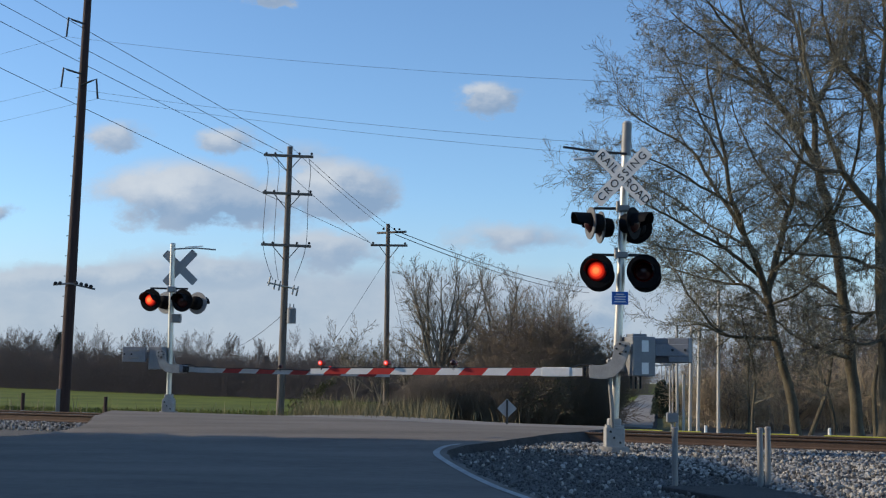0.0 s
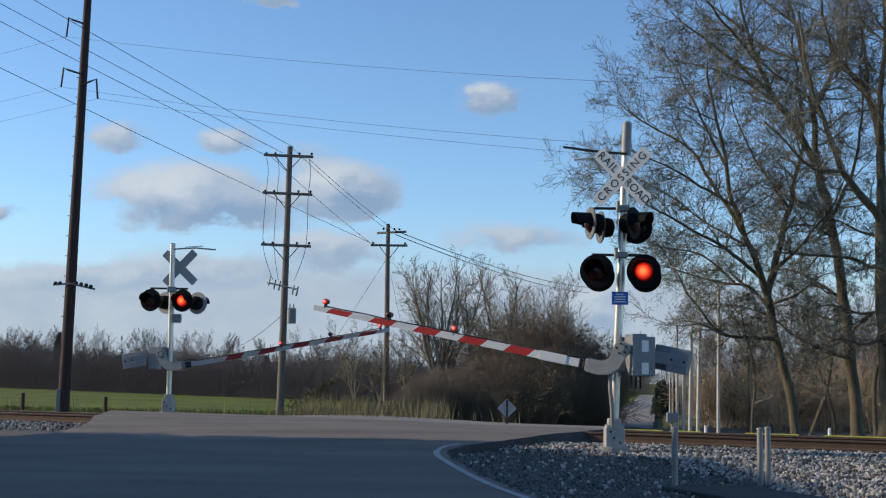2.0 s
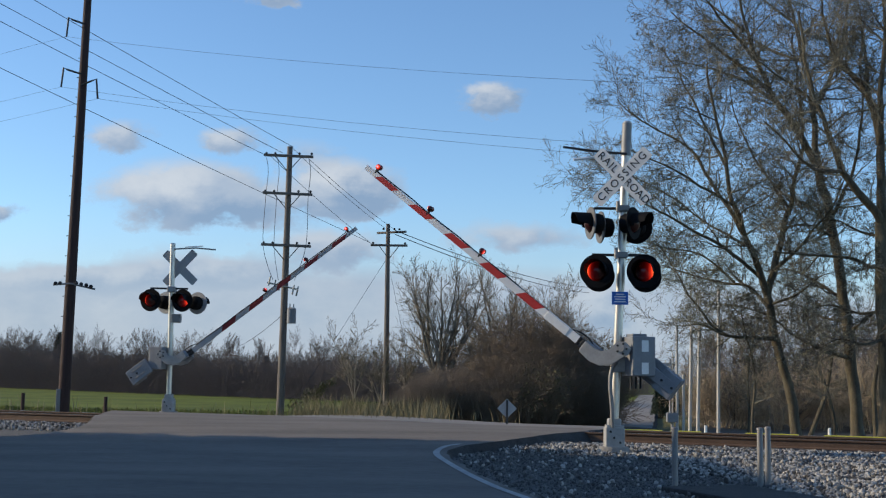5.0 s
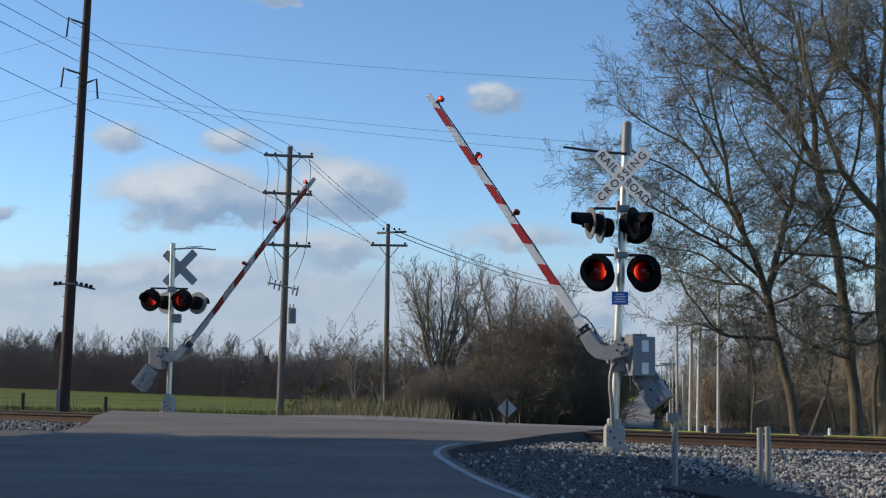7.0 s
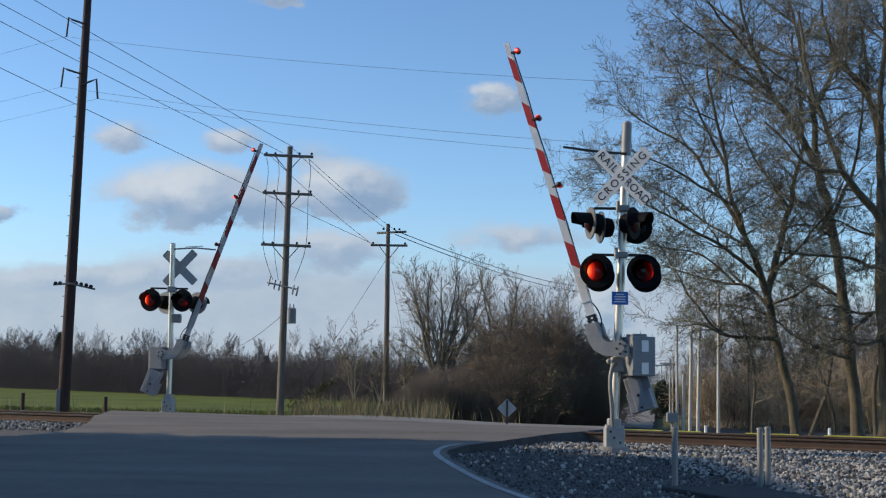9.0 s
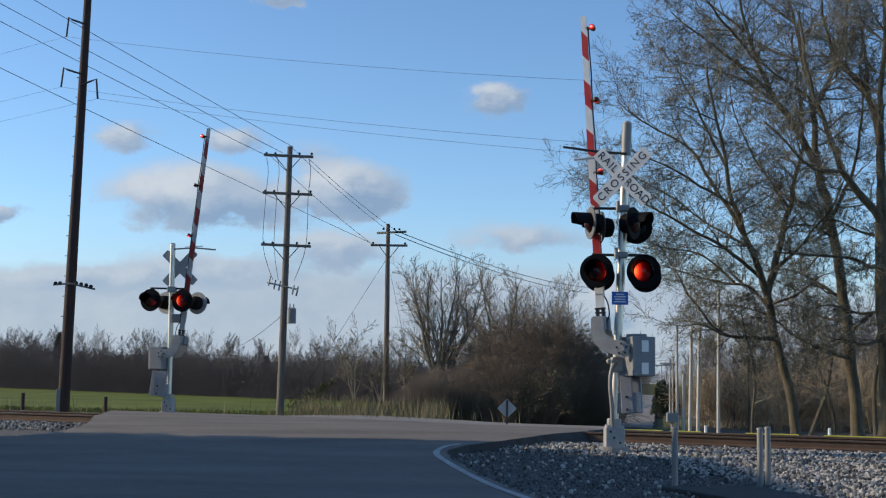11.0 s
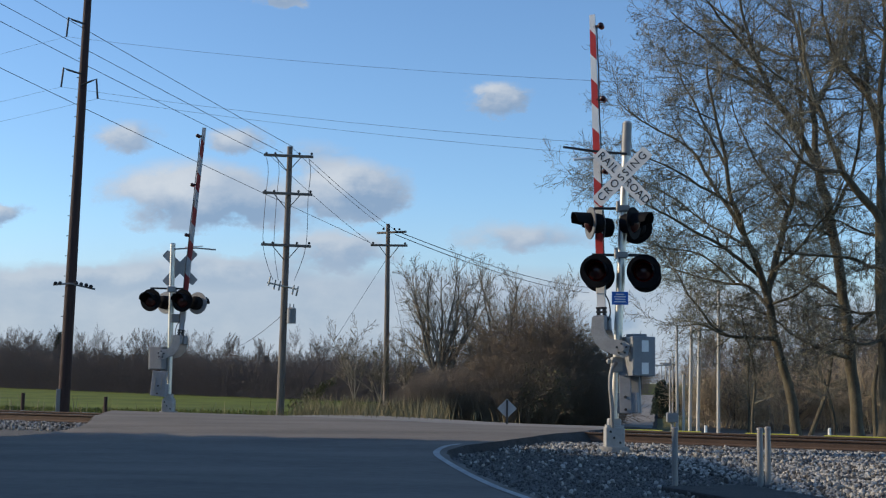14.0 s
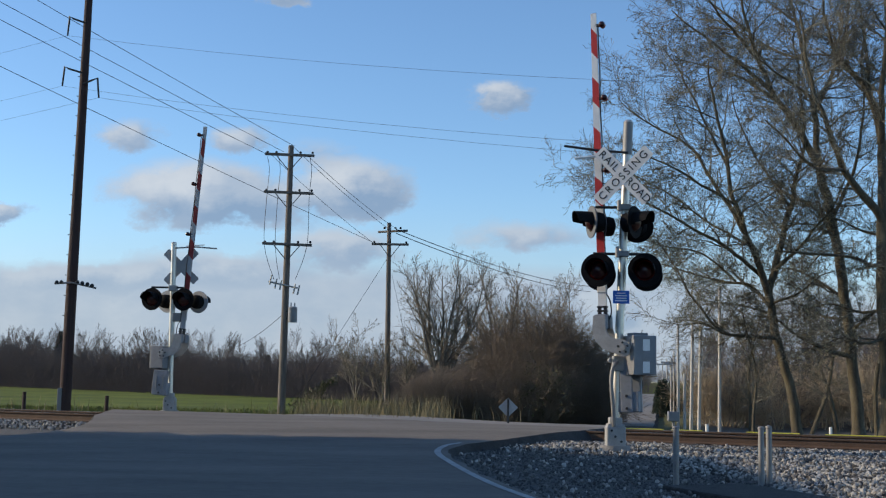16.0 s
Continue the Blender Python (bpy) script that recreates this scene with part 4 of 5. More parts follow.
    t.limb(0.07, 0.012, 2.0, (-2.73, -0.5, 11.74), (-3.82, 0.8, 12.96), (-4.94, 1.4, 13.52), (-6.13, 1.8, 13.93))
    t.limb(0.06, 0.012, 2.0, (-3.94, -1.0, 14.16), (-4.97, 0.2, 15.53), (-5.92, 0.6, 16.50))
    t.limb(0.06, 0.012, 1.9, (-1.76, 1.0, 15.19), (-2.70, 1.8, 16.28), (-3.66, 2.2, 17.50))
    t.limb(0.06, 0.012, 1.9, (-1.39, 0.9, 13.67), (-2.24, 2.0, 14.38), (-3.37, 2.6, 15.18), (-4.37, 3.0, 15.51))
    t.done(1)
    t = BigTree((14.29, 40.0, -0.49), 37, "tall bare tree with a heavy mossy trunk")
    t.limb(0.27, 0.2, 0.0, (0.00, 0.0, 0.00), (-0.01, 0.0, 2.24), (-0.08, 0.0, 4.05), (-0.10, 0.0, 5.70), (-0.07, 0.0, 7.27))
    t.limb(0.16, 0.03, 2.1, (-0.02, 0.0, 6.80), (-0.70, -0.3, 7.60), (-1.51, -0.6, 8.48), (-1.95, -0.8, 9.59), (-2.38, -0.9, 10.57), (-2.77, -1.0, 11.93), (-3.01, -1.1, 13.57))
    t.limb(0.17, 0.03, 2.1, (-0.07, 0.0, 7.27), (0.01, 0.3, 9.52), (-0.24, 0.5, 11.19), (-0.63, 0.7, 11.92), (-1.20, 0.8, 12.44), (-1.47, 0.9, 13.48), (-1.66, 1.0, 15.41))
    t.limb(0.14, 0.03, 2.0, (0.01, 0.3, 9.52), (-0.10, -0.3, 11.01), (-0.05, -0.6, 13.07), (-0.19, -0.8, 15.21))
    t.limb(0.09, 0.02, 1.5, (-0.14, 0.0, 5.51), (-0.70, -0.6, 5.41), (-1.47, -1.0, 5.63), (-3.11, -1.5, 5.66), (-4.04, -1.8, 5.72))
    t.limb(0.08, 0.02, 1.8, (-0.24, 0.5, 11.19), (-0.20, 0.9, 13.05), (-0.45, 1.2, 15.10))
    t.limb(0.12, 0.03, 2.0, (-0.05, 0.0, 6.43), (0.83, 0.4, 8.18), (1.61, 0.8, 10.73), (1.94, 1.0, 13.50))
    t.limb(0.07, 0.02, 1.6, (-1.51, -0.6, 8.48), (-2.67, -1.4, 8.38), (-3.66, -1.8, 9.18), (-4.41, -2.0, 9.76))
    t.limb(0.07, 0.015, 1.6, (-0.08, 0.0, 4.05), (-0.60, 0.8, 3.99), (-1.36, 1.3, 4.29), (-2.03, 1.6, 4.15))
    t.limb(0.06, 0.015, 1.5, (-0.10, 0.0, 3.14), (-0.94, -0.7, 2.93), (-1.78, -1.1, 3.08), (-2.58, -1.4, 2.79))
    t.limb(0.06, 0.015, 1.6, (-0.09, 0.0, 6.43), (-0.55, 0.8, 6.71), (-1.13, 1.3, 7.14), (-1.80, 1.6, 7.07))
    t.limb(0.06, 0.012, 1.8, (-2.38, -0.9, 10.57), (-3.41, -1.6, 11.03), (-4.22, -2.0, 11.46), (-4.79, -2.2, 11.76))
    t.limb(0.06, 0.012, 1.8, (-1.20, 0.8, 12.44), (-0.57, 1.5, 13.80), (0.20, 2.0, 14.96))
    t.done(1)
    # thin crooked trees among the tall ones
    for x, y, h, r, lean, seed in ((10.38, 41, 4.6, 0.055, -0.09, 61), (14.8, 50, 6.0, 0.09, 0.26, 62), (16.4, 52, 6.5, 0.08, -0.2, 63), (12.9, 53, 6.0, 0.07, 0.1, 64), (17.6, 51, 6.8, 0.10, 0.12, 65)):
        t = thing("tree", pose(x, y, ground_z(x, y)), "thin crooked dark young tree without leaves", "tree", "thin trees beyond the track")
        w = Wood(seed)
        pts = [Vector((lean * q * h + 0.14 * math.sin(q * 7 + seed), 0.1 * math.sin(q * 5), q * h - 0.2)) for q in (k / 11 for k in range(12))]
        w.limb(pts, [r * (1.1 - 0.85 * k / 11) for k in range(12)], 8)
        w.mesh("trunk", BARK, t, "thin crooked trunk")
        c = Wood(seed + 50)
        for k in range(16):
            p = pts[3 + k % 9]
            a = c.rng.uniform(0, 6.283)
            c.grow(p, Vector((math.cos(a), math.sin(a), c.rng.uniform(0.0, 0.9))), c.rng.uniform(0.6, 1.6), r * 0.35, 1, BIG)
        c.mesh("crown", TWIG, t, "sparse crooked twigs")


SHRUB = dict(steps=(5, 4, 2, 1), sides=(3, 2, 2, 2), kids=(8, 6, 5, 0), bare=(0.08, 0.08, 0.05, 0), ratio=(0.55, 0.58, 0.6), lift=(0.03, 0.02, 0.0, 0.0), angle=(18, 55), wander=0.18, thin=0.0045)
VASE = dict(steps=(9, 6, 4, 2), sides=(6, 4, 2, 2), kids=(12, 7, 5, 0), bare=(0.16, 0.12, 0.1, 0), ratio=(0.34, 0.50, 0.5), lift=(0.02, 0.05, 0.03, 0.02), angle=(22, 52), wander=0.13, thin=0.0065)
FAR = dict(steps=(6, 4, 2, 1), sides=(3, 2, 2, 2), kids=(12, 7, 5, 0), bare=(0.30, 0.15, 0.1, 0), ratio=(0.42, 0.5, 0.5), lift=(0.02, 0.10, 0.05, 0.0), angle=(14, 38), wander=0.08, thin=0.011)


def vase_tree(x, y, h, r, forks, spread, seed, label):
    """A short trunk that fans out into long upright limbs."""
    t = thing("tree", pose(x, y, ground_z(x, y) - 0.1), label, "tree", "bare trees in the thicket")
    w = Wood(seed)
    fork = Vector((0, 0, h * 0.26))
    w.limb([Vector((0, 0, 0)), fork * 0.5 + Vector((0.05, 0, 0)), fork], [r * 1.2, r, r * 0.9], 8)
    w.mesh("trunk", BARK, t, "grey-brown trunk")
    w.v, w.f = [], []
    for k in range(forks):
        a = 6.283 * (k + w.rng.random() * 0.5) / forks
        tilt = spread * (0.2 + 0.8 * w.rng.random())
        d = Vector((math.cos(a) * tilt, math.sin(a) * tilt * 0.6, 1))
        w.grow(fork * w.rng.uniform(0.75, 1.0), d, (h - fork.z) * w.rng.uniform(0.82, 1.02) * (1 + 0.15 * tilt), r * 0.62, 0, VASE)
    w.mesh("crown", LITTWIG, t, "fan of bare limbs and twigs")


def shared(name, w, material):
    me = bpy.data.meshes.new(name)
    me.from_pydata([tuple(v) for v in w.v], [], w.f)
    me.materials.append(material)
    return me


def shared_copy(me, material):
    me = me.copy()
    me.materials[0] = material
    return me


def thicket_spot(rng):
    """A place in the thicket between the field and the lane."""
    x = rng.uniform(-2.6, 7.1)
    return x, rng.uniform(50.0, 56.5) + 1.6 * smooth(3.0, 7.0, x)


def thicket_top(x, y):
    """Height of the thicket: a low dome in front, a tall one behind it."""
    low = 2.5 * math.sqrt(max(0.05, 1 - ((x - 0.5) / 2.6) ** 2)) if abs(x - 0.5) < 2.6 else 0.8
    tall = 5.5 * smooth(0.8, 2.8, x) * (1 - 0.16 * smooth(4.8, 6.4, x)) * (1 - 0.35 * smooth(6.6, 7.3, x))
    back = smooth(50.0 + 1.6 * smooth(3.0, 7.0, x), 54.0 + smooth(3.0, 7.0, x), y)
    return max(0.7, low, tall * (0.5 + 0.5 * back))


def make_thicket():
    rng = random.Random(4)
    vase_tree(-0.05, 59, 7.5, 0.17, 12, 0.78, 1, "bare grey tree with a fan of upright limbs above a thicket")
    vase_tree(3.2, 61, 7.6, 0.15, 6, 0.5, 2, "bare grey tree with forked limbs above a thicket")
    vase_tree(5.35, 60, 6.9, 0.11, 4, 0.42, 3, "bare grey tree with forked limbs above a thicket")
    vase_tree(1.7, 63, 5.2, 0.08, 4, 0.4, 5, "bare grey tree standing in a thicket")
    for x, h, sd in ((-4.15, 4.6, 21), (-2.9, 4.0, 22), (-1.7, 4.2, 23), (6.4, 5.2, 28)):
        vase_tree(x, 60 + (sd % 3), h, 0.05, 4, 0.35, sd, "thin bare sapling at the edge of the thicket")
    # brush: several sets of stems, each used many times
    meshes = []
    for k in range(6):
        w = Wood(100 + k)
        for _ in range(8):
            a = rng.uniform(0, 6.28)
            tilt = rng.uniform(0.15, 0.8)
            w.grow(Vector((rng.uniform(-0.5, 0.5), rng.uniform(-0.5, 0.5), 0)), Vector((tilt * math.cos(a), tilt * math.sin(a), 1)), rng.uniform(1.8, 2.9), 0.02, 0, SHRUB)
        meshes.append(shared("shrub", w, BRUSH))

    pale = [shared_copy(me, WOODBRUSH) for me in meshes]

    def shrub(x, y, tall, label, group, kinds=meshes):
        ob = new("shrub", rng.choice(kinds))
        k = tall / 2.9
        ob.matrix_world = pose(x, y, ground_z(x, y) - 0.08, 0, 0, rng.uniform(0, 360)) @ Matrix.Diagonal((k * rng.uniform(0.8, 1.1), k * rng.uniform(0.8, 1.1), k, 1))
        tagged(ob, label, "shrub", group)
    for i in range(150):
        x, y = thicket_spot(rng)
        shrub(x, y, thicket_top(x, y) * rng.uniform(0.6, 0.86), "dense leafless brown shrub in a roadside thicket", "shrubs of the thicket")
    # a shrub grown over with vines
    v = Wood(77)
    t = thing("shrub", pose(3.9, 49.6, ground_z(3.9, 49.6)), "shrub overgrown with olive green vines", "shrub", "shrubs of the thicket")
    for k in range(12):
        v.grow(Vector((rng.uniform(-0.5, 0.5), rng.uniform(-0.3, 0.3), 0)), Vector((rng.uniform(-0.3, 0.3), rng.uniform(-0.3, 0.3), 1)), rng.uniform(1.2, 2.2), 0.02, 0, SHRUB)
    v.mesh("stem", BRUSH, t)
    leaf_mesh(v.tips[::3], rng, 2, 0.12, 0.045, VINE, t, "vine")
    # ivy-grown guy wire at the field edge
    t = thing("shrub", pose(-5.6, 52, ground_z(-5.6, 52)), "slanting stem overgrown with dark green vines", "shrub", "shrubs at the field edge")
    v = Wood(78)
    for k in range(14):
        q = k / 14
        v.grow(Vector((-0.3 + 1.5 * q, 0, 0.1 + 1.5 * q)), Vector((rng.uniform(-0.5, 0.5), rng.uniform(-0.4, 0.4), 0.6)), 0.55 * (1.2 - q), 0.012, 1, SHRUB)
    v.mesh("stem", BRUSH, t)
    leaf_mesh(v.tips, rng, 2, 0.12, 0.05, VINE, t, "vine")
    # woods at the back of the right side
    wmesh = []
    for k in range(6):
        w = Wood(300 + k)
        w.grow(Vector((0, 0, 0)), Vector((rng.uniform(-0.06, 0.06), 0, 1)), rng.uniform(6, 8), 0.05, 0, FAR)
        for _ in range(4):
            a = rng.uniform(0, 6.28)
            w.grow(Vector((rng.uniform(-0.8, 0.8), rng.uniform(-0.8, 0.8), 0)), Vector((0.3 * math.cos(a), 0.3 * math.sin(a), 1)), rng.uniform(2.5, 4.5), 0.03, 1, FAR)
        wmesh.append(shared("bare_tree", w, FARWOOD))

    def far_tree(x, y, k, label, group):
        ob = new("bare_tree", rng.choice(wmesh))
        ob.matrix_world = pose(x, y, ground_z(x, y) - 0.1, 0, 0, rng.uniform(0, 360)) @ Matrix.Diagonal((k * 1.15, k * 1.15, k, 1))
        tagged(ob, label, "tree", group)
    for i in range(110):
        y = rng.uniform(60, 105)
        x = rng.uniform(0.203 * y + 0.5, 0.40 * y)
        far_tree(x, y, rng.uniform(0.5, 0.72), "thin leafless tree in a brown wood", "bare trees of the wood")
    for i in range(55):
        y = rng.uniform(57, 70)
        x = rng.uniform(0.207 * y, 0.40 * y)
        shrub(x, y, rng.uniform(2.0, 3.6), "leafless brown shrub at the edge of a wood", "shrubs of the wood", pale)
    # tree line beyond the field
    for i in range(190):
        q = rng.random()
        x = -80 + 92 * q
        y = 182 - 80 * q + rng.uniform(0, 16)
        far_tree(x, y, rng.uniform(0.65, 1.22) * (0.92 - 0.36 * q), "thin leafless tree in the tree line beyond the field", "bare trees of the far tree line")
    for i in range(40):
        y = rng.uniform(210, 300)
        far_tree(rng.uniform(0.10, 0.21) * y, y, rng.uniform(0.8, 1.1), "thin leafless tree where the lane ends", "bare trees at the end of the lane")
    # undergrowth of the far tree line, one dense mass of twigs
    w = Wood(500)
    low = dict(FAR, steps=(3, 2, 1), sides=(2, 2, 2), wander=0.03, kids=(7, 5, 0), bare=(0.1, 0.1, 0), ratio=(0.5, 0.5), lift=(0.02, 0.08, 0.0), thin=0.014, angle=(12, 40))
    for i in range(3600):
        q = rng.random()
        x, y = -80 + 92 * q, 178 - 80 * q + rng.uniform(0, 14)
        w.grow(Vector((x, y, ground_z(x, y))), Vector((rng.uniform(-0.4, 0.4), rng.uniform(-0.4, 0.4), 1)), rng.uniform(1.6, 4.6) * (1.1 - 0.4 * q), 0.022, 0, low)
    tagged(w.mesh("undergrowth", FARSPRAY, None, "dark leafless undergrowth along the far tree line"), "", "undergrowth", "", "stuff")
    # withered leaves and fine spray that fill the far tree line and the thicket
    spots = []
    for i in range(520000):
        q = rng.uniform(0.1, 0.93)
        x, y = -80 + 92 * q, 178 - 80 * q + rng.uniform(-5, 12)
        spots.append((Vector((x, y, ground_z(x, y) + (4.4 + 2.6 * noise.noise((x * 0.16, y * 0.16, 0)) + 1.6 * noise.noise((x * 0.5, y * 0.5, 7))) * (1.08 - 0.42 * q) * rng.random() ** 1.35)), None))
    for i in range(36000):
        y = rng.uniform(203, 222)
        x = rng.uniform(0.125, 0.19) * y
        spots.append((Vector((x, y, ground_z(x, y) + (4.0 + 2.2 * noise.noise((x * 0.3, 0, 5))) * rng.random())), None))
    tagged(leaf_mesh(spots, rng, 1, 0.2, 0.085, FARSPRAY, None, "fine_spray", "dull brown spray of twigs in the far tree line", 3), "", "undergrowth", "", "stuff")
    spots = []
    for i in range(150000):
        x, y = thicket_spot(rng)
        spots.append((Vector((x, y, ground_z(x, y) + thicket_top(x, y) * (0.9 + 0.2 * noise.noise((x * 1.6, y * 1.6, 3))) * rng.random() ** 0.75)), None))
    tagged(leaf_mesh(spots, rng, 1, 0.09, 0.026, SPRAY, None, "fine_spray", "dull brown spray of twigs and withered leaves in the thicket"), "", "undergrowth", "", "stuff")
    # dark cedars
    for x, y, h in ((-54, 176, 7.4), (-21.0, 150, 4.4), (13.2, 75.5, 1.8), (13.6, 77, 2.2), (14.1, 76, 2.1), (14.5, 77.5, 2.0)):
        c = thing("cedar", pose(x, y, ground_z(x, y)), "small dark evergreen in the tree line", "tree", "evergreens")
        part("trunk", rod(B(), (0, 0, 0), (0, 0, h * 0.9), 0.12, 0.03, 6), BARK, c)
        tips = []
        for k in range(900):
            z = h * (0.12 + 0.88 * rng.random())
            rad = 0.26 * (h - z) * rng.random() ** 0.5 + 0.15
            a = rng.uniform(0, 6.28)
            tips.append((Vector((rad * math.cos(a), rad * math.sin(a), z)), None))
        leaf_mesh(tips, rng, 3, 0.12, 0.03 * h, EVERG, c, "crown")


def blades(name, spots, material, label, seed, tall, wide=0.012):
    rng = random.Random(seed)
    v, f = [], []
    for x, y in spots:
        h = tall * rng.uniform(0.5, 1.2)
        a = rng.uniform(0, 6.28)
        lean = Vector((rng.uniform(-0.3, 0.3), rng.uniform(-0.3, 0.3), 0)) * h
        s = Vector((math.cos(a), math.sin(a), 0)) * wide
        p = Vector((x, y, ground_z(x, y) - 0.02))
        n = len(v)
        v += [p - s, p + s, p + lean * 0.4 + s * 0.7 + Vector((0, 0, h * 0.6)), p + lean * 0.4 - s * 0.7 + Vector((0, 0, h * 0.6)), p + lean + Vector((0, 0, h))]
        f += [(n, n + 1, n + 2, n + 3), (n + 3, n + 2, n + 4)]
    ob = py_mesh(name, v, f, material, None, label)
    return tagged(ob, "", "grass", "", "stuff")


def make_grass():
    rng = random.Random(9)
    spots = []
    while len(spots) < 1500:
        y = rng.uniform(38, 52)
        x = rng.uniform(-20, 3)
        if rng.random() < 0.05 + 0.95 * smooth(-6, -3.2, x) * (1 - smooth(-1.2, 0.6, x)):
            spots.append((x, y))
    blades("dry_weeds", spots, STRAW, "tall straw-coloured dead weeds at the field edge", 1, 0.75)
    clumps = [(rng.uniform(-5.0, 0.2), rng.uniform(44, 50)) for _ in range(34)]
    spots = [(rng.gauss(cx, 0.22), rng.gauss(cy, 0.3)) for cx, cy in clumps for _ in range(70)]
    blades("dry_weeds", spots, STRAW, "pale tufts of tall dead grass before the thicket", 3, 1.0, 0.009)
    spots = [(rng.uniform(-26, 2), rng.uniform(40, 75)) for _ in range(22000)]
    blades("field_grass", spots, GREENBLADE, "short green grass of the field", 2, 0.2, 0.02)


# ---- small things by the track ----
def make_small():
    for x, y, h in ((2.76, 14.75, 0.72), (3.90, 15.3, 0.70), (4.06, 15.55, 0.70)):
        p = thing("marker_post", pose(x, y, ground_z(x, y) - 0.02), "short weathered grey steel post in gravel", "post", "posts in the gravel")
        part("post", rod(B(), (0, 0, 0), (0, 0, h), 0.037, None, 16), STEEL, p, "", True)
        part("cap", lathe(B(), [(0.037, 0), (0.042, 0.005), (0.04, 0.025), (0.02, 0.035), (0.0005, 0.037)], 16), STEEL, p).matrix_local = pose(0, 0, h, 90, 0, 0)
    p = thing("equipment_box", pose(6.2, 33.5, ground_z(6.2, 33.5)), "small grey equipment box on a short post", "box")
    part("post", rod(B(), (0, 0, 0), (0, 0, 0.6), 0.04, None, 12), STEEL, p)
    part("cabinet", box(B(), (0.3, 0.2, 0.26), (0, 0, 0.70), 0.02), BOXGREY, p)
    # flat block, much darker than the gravel, in front of the posts
    patch = part("dark_ground_patch", box(B(), (1.12, 1.9, 0.10), (3.42, 13.9, -0.115), 0.02, pose(0, 0, 0, 0, 0, 20)), BROKEN)
    tagged(patch, "flat dark patch in the gravel beside short posts", "slab")
    # diamond sign seen from behind
    s = thing("road_sign", pose(2.02, 38, -0.36), "diamond road sign seen from its grey back", "road sign")
    part("post", box(B(), (0.06, 0.04, 1.3), (0, -0.035, 0.25), 0.006), DARK, s)
    bm = plate(B(), [(-0.21, -0.21), (0.21, -0.21), (0.21, 0.21), (-0.21, 0.21)], 0.005, pose(0, -0.01, 0.64, 0, 45, 0))
    part("plate", bm, SIGNBACK, s)
    # fence posts at the field edge
    for x, y in ((-12.5, 37.5), (-9.97, 37.3)):
        q = thing("fence_post", pose(x, y, ground_z(x, y) - 0.1), "short weathered wooden post at the field edge", "post", "posts at the field edge")
        part("post", rod(B(), (0, 0, 0), (0, 0, 0.86), 0.062, 0.055, 10), POLEDARK, q)
    # yellow pipes and white markers behind the rails
    for x0, x1 in ((5.1, 6.2), (6.4, 7.2), (8.3, 9.6), (10.2, 12.1), (12.7, 14.5)):
        y = 35.5 - 0.42 * (x0 - 5)
        ob = part("marker_pipe", rod(B(), (x0, y, -0.20), (x1, y - 0.40 * (x1 - x0), -0.20), 0.018, None, 8), YELLOW)
        tagged(ob, "yellow plastic pipe lying behind the track", "pipe", "yellow pipes behind the track")
    for x, y in ((4.9, 34.2), (7.2, 34.0), (10.4, 33.5)):
        ob = part("marker_stake", rod(B(), (x, y, ground_z(x, y)), (x, y, 0.0), 0.04, None, 10), WHITE)
        tagged(ob, "short white plastic marker stake behind the track", "marker", "white markers behind the track")


def make_shade_caster():
    """A made-up building out of view, added to cast the shade over the road."""
    b = thing("shade_caster", pose(-18, -2.6, -0.2), "long grey building, unseen, added to shade the road", "building")
    bm = box(B(), (12, 49, 5.2), (0, 0, 2.6), 0.05)
    part("wall", bm, BRICK, b)
    bm = B()
    e = [bm.verts.new(p) for p in ((-6.4, -25, 5.3), (6.4, -25, 5.3), (6.4, 25.4, 5.3), (-6.4, 25.4, 5.3))]
    r = [bm.verts.new(p) for p in ((0, -25, 9.1), (0, 25.4, 9.1))]
    for f in ((e[0], e[1], r[0]), (e[1], e[2], r[1], r[0]), (e[2], e[3], r[1]), (e[3], e[0], r[0], r[1]), (e[3], e[2], e[1], e[0])):
        bm.faces.new(f)
    bmesh.ops.recalc_face_normals(bm, faces=bm.faces)
    part("roof", bm, ROOF, b)
    # evergreen bushes, also unseen, added at its gable to break the shade's edge
    rng = random.Random(31)
    for x, y, h in ((-12.6, 22.6, 4.6), (-15.5, 23.6, 7.2), (-18.6, 24.0, 8.4), (-22.0, 23.6, 7.4)):
        c = thing("cedar", pose(x, y, ground_z(x, y)), "unseen bushy evergreen added to break the shade's edge", "tree", "evergreens beside the barn")
        part("trunk", rod(B(), (0, 0, 0), (0, 0, h * 0.9), 0.14, 0.03, 8), BARK, c)
        tips = []
        for k in range(700):
            z = h * (0.1 + 0.9 * rng.random())
            rad = (0.24 * (h - z) + 0.2) * rng.random() ** 0.5
            a = rng.uniform(0, 6.28)
            tips.append((Vector((rad * math.cos(a), rad * math.sin(a), z)), None))
        leaf_mesh(tips, rng, 3, 0.2, 0.11, EVERG, c, "crown")


